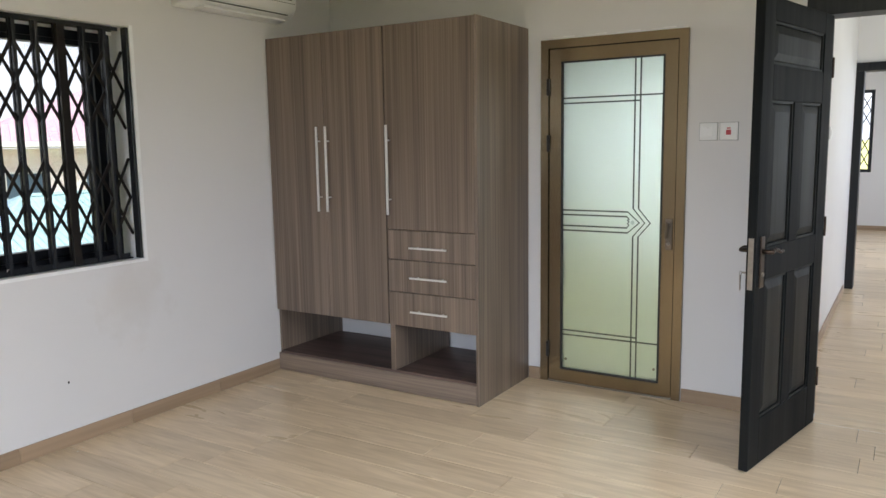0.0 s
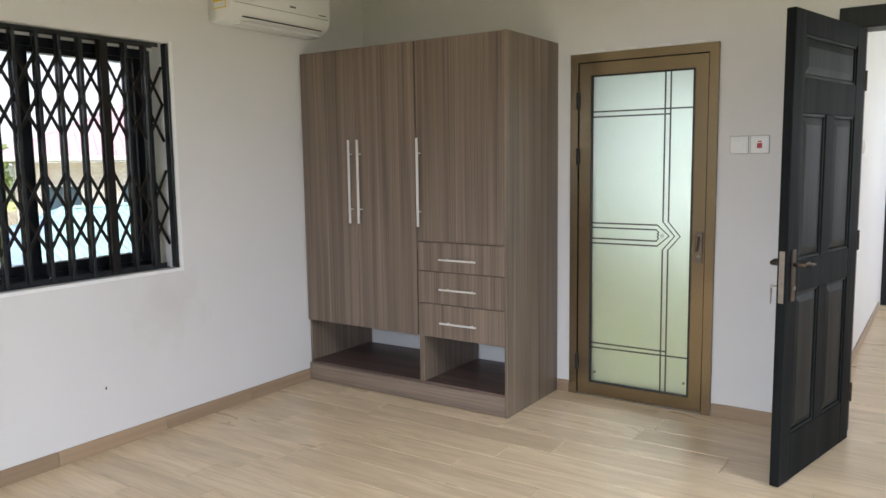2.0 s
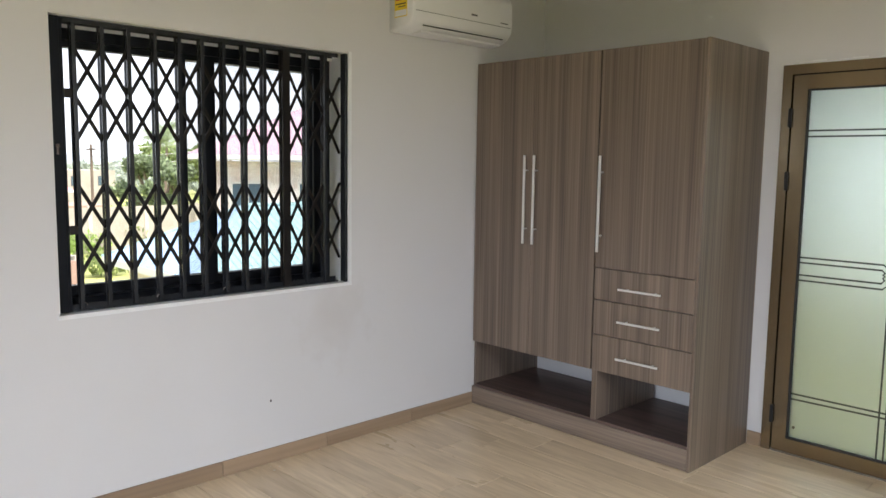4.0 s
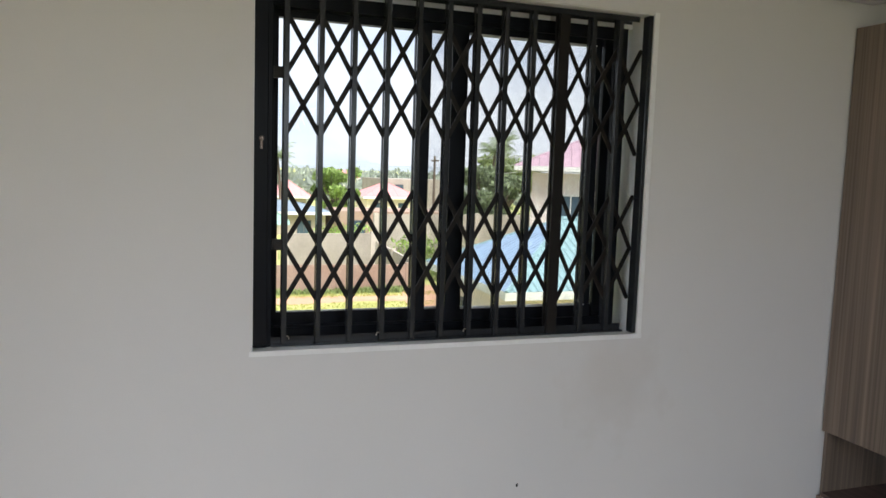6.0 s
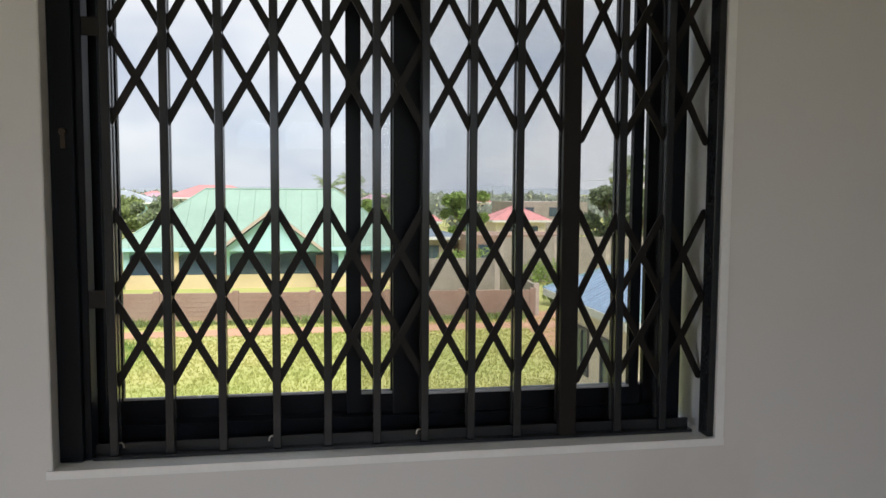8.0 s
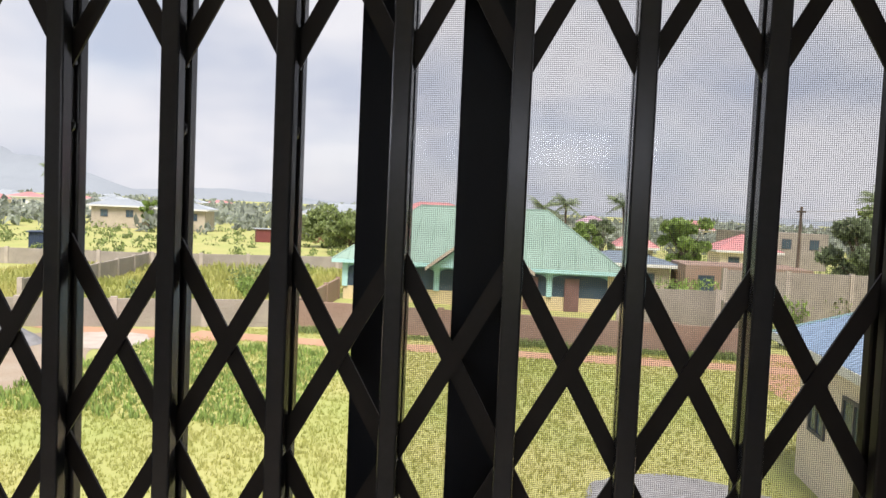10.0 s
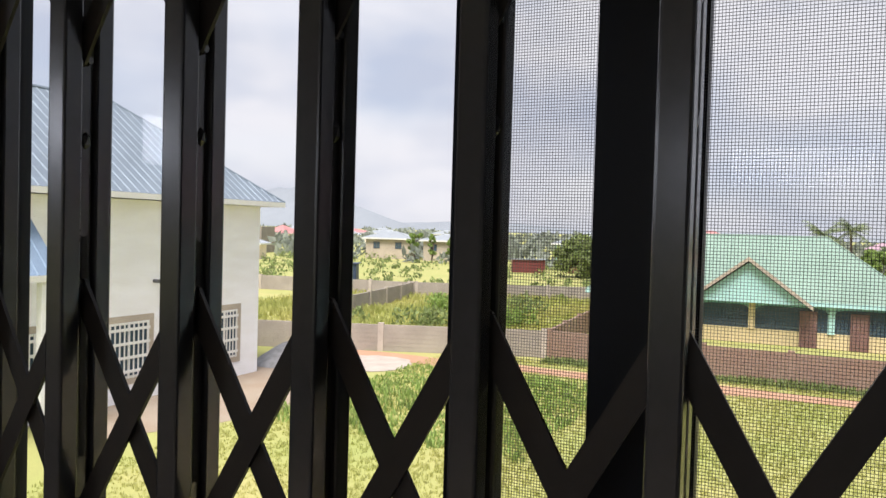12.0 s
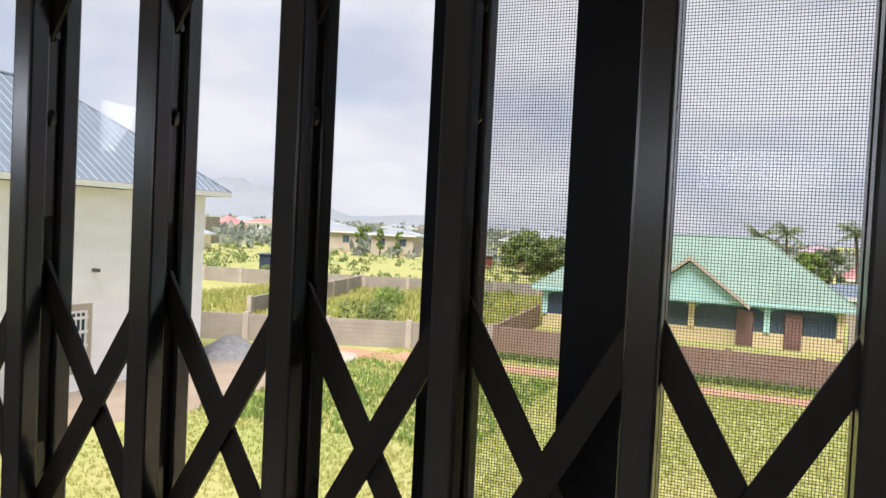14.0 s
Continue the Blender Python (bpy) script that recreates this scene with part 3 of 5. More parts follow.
for y0, y1, hy in ((-0.471, -0.008, -0.440), (-0.932, -0.474, -0.512)):
    d = part("door", soft_box(FX, FX + 0.018, y0, y1, 0.422, 2.197, 0.0015, 1), M_LAM, ward)
    bar_handle(d, hy + 0.004, hy, 1.628, 1.100, "long brushed steel bar handle")
d = part("door", soft_box(FX, FX + 0.018, YE + T + 0.001, -0.941, 1.008, 2.197, 0.0015, 1), M_LAM, ward)
bar_handle(d, -0.971, -0.973, 1.626, 1.097, "long brushed steel bar handle")
for z0, z1, hz in ((0.829, 1.004, 0.906), (0.632, 0.825, 0.726), (0.422, 0.628, 0.521)):
    d = part("drawer_front", soft_box(FX, FX + 0.018, YE + T + 0.001, -0.941, z0, z1, 0.0015, 1), M_LAM, ward)
    bar_handle(d, -1.117, -1.374, hz, hz, "short level steel bar handle")

# ---- bathroom door ----
bdoor = thing("bathroom_door", "bronze aluminium bathroom door with frosted glass, shut", "door")
YA, YB = -1.650, -2.531


def mitred(bm, ya, yb, z0, z1, w, x0, x1, bottom=True):
    """A mitred rectangular frame in the plane of the east wall."""
    o = [(ya, z0), (yb, z0), (yb, z1), (ya, z1)]
    zi = z0 + (w if bottom else 0)
    i = [(ya - w, zi), (yb + w, zi), (yb + w, z1 - w), (ya - w, z1 - w)]
    for a, b in ((1, 2), (2, 3), (3, 0)) + (((0, 1),) if bottom else ()):
        front = [bm.verts.new((x0, *p)) for p in (o[a], o[b], i[b], i[a])]
        back = [bm.verts.new((x1, *p)) for p in (o[a], o[b], i[b], i[a])]
        bm.faces.new(front)
        bm.faces.new(back[::-1])
        for q in range(4):
            r = (q + 1) % 4
            bm.faces.new((front[r], front[q], back[q], back[r]))


bm = bmesh.new()
mitred(bm, YA, YB, 0.002, 2.118, 0.050, -0.016, 0.09, False)
part("door_frame", bm, M_BRONZE, bdoor)
leaf_bm = bmesh.new()
mitred(leaf_bm, YA - 0.056, YB + 0.056, 0.010, 2.062, 0.076, -0.006, 0.035)
leaf = part("leaf", leaf_bm, M_BRONZE, bdoor)
bm = bmesh.new()
mitred(bm, -1.7825, -2.4025, 0.0885, 1.9875, 0.009, -0.012, 0.03)
part("gasket", bm, M_RUBBER, leaf)
part("door_stop", boxes((0.040, 0.08, YA - 0.058, YA - 0.049, 0.01, 2.06), (0.040, 0.08, YB + 0.049, YB + 0.058, 0.01, 2.06), (0.040, 0.08, YB + 0.058, YA - 0.058, 2.058, 2.0675)), M_RUBBER, bdoor)
part("threshold", boxes((-0.012, 0.09, YB + 0.051, YA - 0.051, 0.0, 0.008)), M_LOCKPLATE, bdoor)
gl = part("glass_pane", boxes((0.008, 0.013, -2.400, -1.785, 0.091, 1.985)), M_FROST, leaf, "frosted pale green glass with grey etched lines")
gl.visible_shadow = False
CHEVRONS = (((-2.231, 1.117), (-2.301, 1.034), (-2.231, 0.951)), ((-2.263, 1.117), (-2.333, 1.034), (-2.263, 0.951)), ((-2.199, 1.096), (-2.269, 1.034), (-2.199, 0.972)),
            ((-2.193, 1.068), (-2.208, 1.053), (-2.198, 1.046), (-2.208, 1.037), (-2.198, 1.028), (-2.207, 1.018), (-2.193, 1.001)))
lines = [((-2.231, 0.098), (-2.231, 0.951)), ((-2.263, 0.098), (-2.263, 0.951)), ((-2.231, 1.117), (-2.231, 1.984)), ((-2.263, 1.117), (-2.263, 1.984)),
         ((-1.792, 1.771), (-2.394, 1.771)), ((-1.792, 1.740), (-2.263, 1.740)), ((-1.792, 1.096), (-2.199, 1.096)), ((-1.792, 1.068), (-2.193, 1.068)),
         ((-1.792, 1.001), (-2.193, 1.001)), ((-1.792, 0.972), (-2.199, 0.972)), ((-1.792, 0.342), (-2.263, 0.342)), ((-1.792, 0.312), (-2.394, 0.318))]
straight = len(lines)
lines += [(c[k], c[k + 1]) for c in CHEVRONS for k in range(len(c) - 1)]
for row, ((ya, za), (yb, zb)) in enumerate(lines):
    bm = bmesh.new()
    dv = Vector((yb - ya, zb - za)).normalized() * (0.0042 if row < straight else 0.0026)
    s = Vector((-dv.y, dv.x))
    a, b = Vector((ya, za)) - dv * 0.5, Vector((yb, zb)) + dv * 0.5
    fr = [bm.verts.new((0.0045, *p)) for p in (a + s, a - s, b - s, b + s)]
    bk = [bm.verts.new((0.0078, *p)) for p in (a + s, a - s, b - s, b + s)]
    bm.faces.new(fr)
    bm.faces.new(bk[::-1])
    for q in range(4):
        bm.faces.new((fr[(q + 1) % 4], fr[q], bk[q], bk[(q + 1) % 4]))
    part("etched_line", bm, M_ETCH if row < straight else M_RUBBER, leaf)
bm = bmesh.new()
bmesh.ops.create_icosphere(bm, subdivisions=2, radius=0.012, matrix=pose(0.004, -2.229, 1.034) @ Matrix.Diagonal((0.3, 1, 1, 1)))
part("glass_boss", bm, M_CLEARGEM, leaf, "", True)
bm = bmesh.new()
for y, z in ((-1.815, 0.155), (-2.372, 0.165)):
    tube(bm, (0.003, y, z), (0.0078, y, z), 0.008, None, 10)
part("glass_studs", bm, M_LOCKPLATE, leaf)
for z in (1.84, 1.503, 0.212):
    bm = soft_box(-0.026, -0.0105, -1.708, -1.692, z - 0.05, z + 0.05, 0.003, 1)
    part("hinge", bm, M_RUBBER, bdoor, "black hinge")
hd = part("lock_plate", soft_box(-0.018, -0.0105, -2.466, -2.426, 0.888, 1.066, 0.004, 2), M_BRONZE_H, leaf, "bronze lock plate")
bm = bmesh.new()
tube(bm, (-0.018, -2.446, 1.035), (-0.045, -2.446, 1.035), 0.010, 0.009, 10)
tube(bm, (-0.045, -2.446, 1.045), (-0.052, -2.440, 0.955), 0.011, 0.007, 10)
part("lever", bm, M_BRONZE_H, hd, "", True)
bm = bmesh.new()
tube(bm, (-0.018, -2.446, 0.922), (-0.026, -2.446, 0.922), 0.011, 0.010, 12)
part("cylinder", bm, M_LOCKPLATE, hd, "", True)

# plaster smear over the frame's top edge
bm = bmesh.new()
for i in range(13):
    y = -1.66 - i * 0.066
    box(bm, -0.004, -0.0005, y - 0.07, y, 2.121, 2.127 + 0.006 * noise.noise(Vector((i * 1.7, 3, 0))) ** 2 + 0.004 * (i % 3))
structure("plaster_edge", bm, M_REVEAL, "uneven plaster edge above the bathroom door frame", "trim")

# ---- switches ----
for y, red in ((-2.647, False), (-2.754, True)):
    s = thing("light_switch" if not red else "heater_switch", "white plastic switch with a red rocker" if red else "white plastic single rocker light switch", "switch")
    # slightly larger grey plate draws the shadow line round the switch
    part("edge_shadow_plate", boxes((-0.003, -0.0005, y - 0.0487, y + 0.0487, 1.5053, 1.6027)), M_GREYBAR, s, "thin grey rim standing for the switch's edge shadow")
    plate = part("plate", soft_box(-0.009, -0.0005, y - 0.047, y + 0.047, 1.507, 1.601, 0.004, 3), M_PLASTIC, s, "", True)
    part("bezel", soft_box(-0.012, -0.0092, y - 0.032, y + 0.032, 1.522, 1.586, 0.001, 1), M_PLASTIC, s)
    if red:
        part("rocker", soft_box(-0.016, -0.0122, y - 0.013, y + 0.013, 1.535, 1.562, 0.002, 1), M_RED, s, "red rocker")
        part("indicator", soft_box(-0.0135, -0.0122, y - 0.010, y + 0.010, 1.567, 1.574, 0.0005, 1), M_RED, s, "red indicator window")
    else:
        part("rocker", soft_box(-0.0155, -0.0122, y - 0.027, y + 0.027, 1.527, 1.581, 0.002, 1), M_PLASTIC, s)
        part("mark", boxes((-0.0162, -0.0156, y - 0.003, y + 0.003, 1.572, 1.574)), M_GREYBAR, s)
s = thing("light_switch", "white plastic switch on the hall wall", "switch")
part("plate", soft_box(1.80, 1.89, -3.093, -3.0845, 1.50, 1.59, 0.003, 2), M_PLASTIC, s)
part("rocker", soft_box(1.82, 1.87, -3.098, -3.0932, 1.52, 1.57, 0.002, 1), M_PLASTIC, s)

# ---- bedroom door, standing open, and the two black frames ----
fr = thing("door_frame", "black painted wooden door frame of the bedroom", "door frame")
part("jamb", soft_box(-0.012, 0.165, -3.226, -3.114, 0.0, 2.117, 0.003, 1), M_BLACKFRAME, fr)
part("jamb", soft_box(-0.012, 0.165, -4.215, -4.103, 0.0, 2.117, 0.003, 1), M_BLACKFRAME, fr)
part("lintel", soft_box(-0.014, 0.167, -4.217, -3.112, 2.1175, 2.223, 0.003, 1), M_BLACKFRAME, fr)
fr = thing("door_frame", "black painted wooden door frame at the end of the hall", "door frame")
part("jamb", soft_box(4.20, 4.41, -3.157, -3.057, 0.0, 2.150, 0.003, 1), M_BLACKFRAME, fr)
part("jamb", soft_box(4.20, 4.41, -4.10, -4.00, 0.0, 2.150, 0.003, 1), M_BLACKFRAME, fr)
part("lintel", soft_box(4.198, 4.412, -4.10, -3.057, 2.1505, 2.231, 0.003, 1), M_BLACKFRAME, fr)

door = thing("bedroom_door", "black stained panelled wooden door, standing open, with a key in its lock", "door", at=pose(-0.006, -3.238, 0.008, 0, 0, 167.6))
LW, LT, LH = 0.865, 0.042, 2.104
S_L, S_M = 0.118, 0.10
pw = (LW - 2 * S_L - S_M) / 2
COLS = ((S_L, S_L + pw), (S_L + pw + S_M, LW - S_L))
part("stile", soft_box(0, S_L, -LT, 0, 0, LH, 0.003, 1), M_BLACKDOOR, door)
part("stile", soft_box(LW - S_L, LW, -LT, 0, 0, LH, 0.003, 1), M_BLACKDOOR, door)
RZ = ((0, 0.222), (0.872, 1.020), (1.668, 1.822), (2.005, LH))
for z0, z1 in RZ:
    part("rail", soft_box(S_L, LW - S_L, -LT + 0.0005, -0.0005, z0, z1, 0.003, 1), M_BLACKDOOR, door)
for z0, z1 in ((0.222, 0.872), (1.020, 1.668)):
    part("mullion", soft_box(COLS[0][1], COLS[1][0], -LT + 0.0005, -0.0005, z0, z1, 0.003, 1), M_BLACKDOOR, door)


def raised_panel(x0, x1, z0, z1):
    """A recessed field with a raised, bevelled middle, on both faces of the leaf."""
    bm = bmesh.new()
    for s, yb in ((1, -0.017), (-1, -LT + 0.017)):
        levels = ((0.0, 0.0), (0.012, 0.0), (0.018, 0.004), (0.050, 0.011), (0.051, 0.011))
        rings = []
        for inset, rise in levels:
            y = yb + s * rise
            rings.append([bm.verts.new(p) for p in ((x0 + inset, y, z0 + inset), (x1 - inset, y, z0 + inset), (x1 - inset, y, z1 - inset), (x0 + inset, y, z1 - inset))])
        for a, b in zip(rings, rings[1:]):
            for q in range(4):
                bm.faces.new((a[q], a[(q + 1) % 4], b[(q + 1) % 4], b[q]))
        bm.faces.new(rings[-1])
        # moulding bead round the field
        w = 0.011
        for bx in ((x0, x1, z0, z0 + w), (x0, x1, z1 - w, z1), (x0, x0 + w, z0 + w, z1 - w), (x1 - w, x1, z0 + w, z1 - w)):
            ya, yc = sorted((yb + s * 0.0005, yb + s * 0.010))
            box(bm, bx[0], bx[1], ya, yc, bx[2], bx[3])
    return bm


part("top_panel", raised_panel(S_L, LW - S_L, 1.822, 2.005), M_WORNPANEL, door)
for x0, x1 in COLS:
    part("upper_panel", raised_panel(x0, x1, 1.020, 1.668), M_WORNPANEL, door)
    part("lower_panel", raised_panel(x0, x1, 0.222, 0.872), M_WORNPANEL, door)
part("lock_face", soft_box(LW - 0.0005, LW + 0.002, -0.033, -0.010, 0.84, 1.07, 0.0005, 1), M_LOCKPLATE, door, "worn steel lock face")
for side, y0 in ((1, 0.0005), (-1, -LT - 0.0005)):
    ya, yb = sorted((y0, y0 + side * 0.007))
    pl = part("back_plate", soft_box(LW - 0.082, LW - 0.040, ya, yb, 0.845, 1.075, 0.003, 2), M_DARKBRONZE, door, "dark bronze handle plate")
    bm = bmesh.new()
    yl = y0 + side * 0.048
    tube(bm, (LW - 0.061, y0 + side * 0.007, 1.008), (LW - 0.061, yl, 1.008), 0.010, 0.010, 10)
    prev = (LW - 0.058, yl, 1.008)
    for k in range(1, 7):
        cur = (LW - 0.058 - 0.021 * k, yl, 1.008 + 0.008 * math.sin(k * 0.9))
        tube(bm, prev, cur, 0.0105 - 0.0005 * k, 0.0100 - 0.0005 * k, 10)
        prev = cur
    part("lever", bm, M_DARKBRONZE, pl, "dark bronze lever", True)
    bm = bmesh.new()
    tube(bm, (LW - 0.061, y0 + side * 0.007, 0.905), (LW - 0.061, y0 + side * 0.013, 0.905), 0.010, None, 12)
    part("cylinder", bm, M_LOCKPLATE, pl)
bm = bmesh.new()
box(bm, LW - 0.064, LW - 0.058, -LT - 0.040, -LT - 0.013, 0.901, 0.909)
for k in range(10):
    a0, a1 = math.tau * k / 10, math.tau * (k + 1) / 10
    tube(bm, (LW - 0.061 + 0.011 * math.cos(a0), -LT - 0.048, 0.900 + 0.011 * math.sin(a0)), (LW - 0.061 + 0.011 * math.cos(a1), -LT - 0.048, 0.900 + 0.011 * math.sin(a1)), 0.0013, None, 5)
box(bm, LW - 0.066, LW - 0.054, -LT - 0.050, -LT - 0.046, 0.868, 0.892)
box(bm, LW - 0.063, LW - 0.057, -LT - 0.050, -LT - 0.046, 0.822, 0.868)
part("key", bm, M_LOCKPLATE, door, "steel keys hanging from the lock")
for z in (0.25, 1.05, 1.85):
    bm = bmesh.new()
    tube(bm, (-0.006, 0.004, z - 0.05), (-0.006, 0.004, z + 0.05), 0.006, None, 8)
    part("hinge", bm, M_DARKBRONZE, door)

# ---- air conditioner ----
ac = thing("air_conditioner", "white wall-mounted split air conditioner above the window wall's corner", "air conditioner")
AX0, AX1, AZ0, AZ1 = -1.385, -0.565, 2.300, 2.585
prof = [(0.0, AZ0 + 0.004), (-0.045, AZ0), (-0.115, AZ0 + 0.010), (-0.165, AZ0 + 0.034), (-0.192, AZ0 + 0.070), (-0.200, AZ0 + 0.120), (-0.198, AZ1 - 0.04), (-0.185, AZ1 - 0.008), (-0.160, AZ1), (0.0, AZ1)]


def extrude_profile(pr, x0, x1, rounding=0.012):
    bm = bmesh.new()
    rings = []
    cy, cz = sum(p[0] for p in pr) / len(pr), sum(p[1] for p in pr) / len(pr)
    for x, k in ((x0, 0.90), (x0 + rounding * 0.3, 0.96), (x0 + rounding, 1.0), (x1 - rounding, 1.0), (x1 - rounding * 0.3, 0.96), (x1, 0.90)):
        rings.append([bm.verts.new((x, min(-0.0005, cy + (p[0] - cy) * k) if p[0] < 0 else -0.0005, cz + (p[1] - cz) * k)) for p in pr])
    for a, b in zip(rings, rings[1:]):
        for q in range(len(pr)):
            r = (q + 1) % len(pr)
            bm.faces.new((a[q], a[r], b[r], b[q]))
    bm.faces.new(rings[0][::-1])
    bm.faces.new(rings[-1])
    return bm


part("casing", extrude_profile(prof, AX0, AX1), M_PLASTIC, ac, "", True)
part("outlet_slot", boxes((AX0 + 0.10, AX1 - 0.06, -0.176, -0.150, AZ0 + 0.0335, AZ0 + 0.0375)), M_PLASTIC_D, ac, "dark air outlet slot")
part("flap", boxes((AX0 + 0.10, AX1 - 0.06, -0.152, -0.07, AZ0 - 0.001, AZ0 + 0.012)), M_PLASTIC, ac)
part("front_seam", boxes((AX0 + 0.02, AX1 - 0.02, -0.2006, -0.196, AZ0 + 0.103, AZ0 + 0.105)), M_GREYBAR, ac)
part("logo", boxes((AX0 + 0.455, AX0 + 0.505, -0.2012, -0.200, AZ0 + 0.135, AZ0 + 0.145)), M_GREYBAR, ac, "small grey maker's mark")
part("print", boxes((AX1 - 0.11, AX1 - 0.045, -0.2010, -0.199, AZ0 + 0.122, AZ0 + 0.128)), M_GREYBAR, ac, "small grey printed line")
part("energy_label", boxes((AX0 - 0.0015, AX0 - 0.0003, -0.150, -0.045, AZ0 + 0.075, AZ0 + 0.225)), M_YELLOW, ac, "yellow energy label")
part("label_star_panel", boxes((AX0 - 0.0022, AX0 - 0.0016, -0.138, -0.057, AZ0 + 0.165, AZ0 + 0.200)), M_RED, ac, "red panel of the energy label")
part("label_lines", boxes((AX0 - 0.0022, AX0 - 0.0016, -0.146, -0.049, AZ0 + 0.207, AZ0 + 0.219), (AX0 - 0.0022, AX0 - 0.0016, -0.140, -0.055, AZ0 + 0.142, AZ0 + 0.148), (AX0 - 0.0022, AX0 - 0.0016, -0.135, -0.075, AZ0 + 0.128, AZ0 + 0.132)), M_PLASTIC_D, ac)
part("label_foot", boxes((AX0 - 0.0022, AX0 - 0.0016, -0.146, -0.049, AZ0 + 0.080, AZ0 + 0.112)), M_PLASTIC, ac, "white foot of the energy label")

# small marks
bm = bmesh.new()
bmesh.ops.create_icosphere(bm, subdivisions=1, radius=0.009, matrix=pose(-2.173, -0.001, 0.330) @ Matrix.Diagonal((0.6, 0.15, 1, 1)))
# a black blob paints the shade inside the hole
structure("nail_hole", bm, M_GRILLE_SLOT, "small dark hole in the wall paint", "wall mark")
for k in range(9):
    bm = bmesh.new()
    x, y = random.uniform(-2.6, -1.1), -0.03 - 0.10 * random.random() ** 2
    bmesh.ops.create_icosphere(bm, subdivisions=1, radius=random.uniform(0.002, 0.005), matrix=pose(x, y, 0.002) @ Matrix.Diagonal((1, 1, 0.6, 1)))
    tagged(part("plaster_crumb", bm, M_CHIP, None), "tiny white plaster crumb on the floor", "debris", "crumbs on the floor")

# ---- outside ----
M_GRASS = material("rough_grass_ground", (0.31, 0.345, 0.105), 0.9, vary=0.15, scale=0.22, grain=7, second=(0.41, 0.38, 0.15), amount=0.9, bump=0.4)
M_BLADE = leafy("grass_blades", (0.41, 0.44, 0.14), 0.7, vary=0.15, scale=0.22, grain=6, island=0.07, second=(0.50, 0.46, 0.17), amount=0.7, bump=0)
M_DIRT = material("red_laterite_dirt", (0.40, 0.23, 0.145), 0.95, vary=0.2, scale=0.9, grain=14, second=(0.48, 0.30, 0.20), amount=0.6)
M_YARD = material("trodden_brown_earth", (0.30, 0.23, 0.17), 0.95, vary=0.25, scale=0.9, grain=14, second=(0.36, 0.31, 0.25), amount=0.7)
M_SLAB = material("pale_concrete_slab", (0.48, 0.42, 0.37), 0.9, vary=0.2, scale=1.5, grain=20)
M_GRAVEL = material("grey_gravel", (0.30, 0.30, 0.31), 0.95, vary=0.3, scale=5, grain=40, bump=0.8)
M_LEAF = leafy("leaf_green", (0.24, 0.31, 0.12), 0.6, vary=0.25, scale=0.7, grain=4, island=0.45, second=(0.27, 0.31, 0.12), amount=0.6, bump=0)
# dark foliage of the farther trees and palms, paled to paint in haze
M_LEAF_D = leafy("haze_paled_dark_leaf_green", (0.27, 0.33, 0.19), 0.6, vary=0.25, scale=0.7, grain=4, island=0.45, bump=0)
M_LEAF_L = leafy("light_leaf_green", (0.30, 0.42, 0.12), 0.6, vary=0.25, scale=0.7, grain=4, island=0.4, bump=0)
M_BARK = material("grey_brown_bark", (0.16, 0.12, 0.09), 0.9, vary=0.3, scale=3, grain=20, stretch=(1, 1, 0.2), bump=0.5)
M_BLOCK_G = material("grey_block_wall", (0.36, 0.32, 0.28), 0.95, vary=0.22, scale=0.8, grain=12, per_object=0.06)
M_BLOCK_B = material("weathered_brown_block_wall", (0.27, 0.175, 0.135), 0.95, vary=0.3, scale=0.6, grain=12, second=(0.34, 0.26, 0.21), amount=0.6, per_object=0.06)
M_WHITEWALL = material("weathered_white_render", (0.87, 0.88, 0.92), 0.9, vary=0.10, scale=0.7, grain=10, stretch=(1, 1, 4), second=(0.74, 0.73, 0.72), amount=0.5)
M_TAN = material("tan_render", (0.46, 0.40, 0.33), 0.9, vary=0.15, scale=0.8, grain=12)
M_BEIGE = material("beige_render", (0.86, 0.75, 0.62), 0.9, vary=0.14, scale=0.7, grain=12)
M_TEAL = material("turquoise_wall_paint", (0.40, 0.66, 0.66), 0.8, vary=0.1, scale=0.6, grain=10)
M_PORCHDOOR = material("dull_red_brown_door_paint", (0.20, 0.11, 0.10), 0.6, vary=0.15, scale=2)
M_YWALL = material("yellow_wall_paint", (0.66, 0.54, 0.33), 0.8, vary=0.12, scale=0.6, grain=10)
M_STONE = material("mottled_stone_cladding", (0.80, 0.78, 0.77), 0.85, vary=0.16, scale=3.0, grain=9, second=(0.55, 0.34, 0.27), amount=0.45)
M_ROOF_B = material("blue_metal_roof", (0.23, 0.32, 0.45), 0.65, spec=0.3, metal=0.1, vary=0.12, scale=0.8, grain=9, island=0.1)
M_ROOF_WB = material("weathered_blue_grey_metal_roof", (0.21, 0.26, 0.32), 0.6, spec=0.3, metal=0.15, vary=0.14, scale=0.8, grain=9, island=0.12)
M_ROOF_T = material("pale_teal_metal_roof", (0.27, 0.41, 0.44), 0.65, spec=0.3, metal=0.1, vary=0.1, scale=0.8, grain=9, island=0.1)
M_ROOF_G = material("pale_green_metal_roof", (0.25, 0.36, 0.305), 0.75, spec=0.25, metal=0.0, vary=0.12, scale=0.5, grain=7, island=0.06)
M_ROOF_P = material("dusky_purple_metal_roof", (0.42, 0.29, 0.35), 0.7, spec=0.25, metal=0.0, vary=0.12, scale=0.6, grain=8, island=0.1)
M_ROOF_R = material("red_metal_roof", (0.54, 0.24, 0.24), 0.5, metal=0.1, vary=0.12, scale=0.5, grain=8, island=0.08)
M_ROOF_S = material("silvery_metal_roof", (0.38, 0.42, 0.46), 0.5, metal=0.3, vary=0.12, scale=0.5, grain=8, island=0.08)
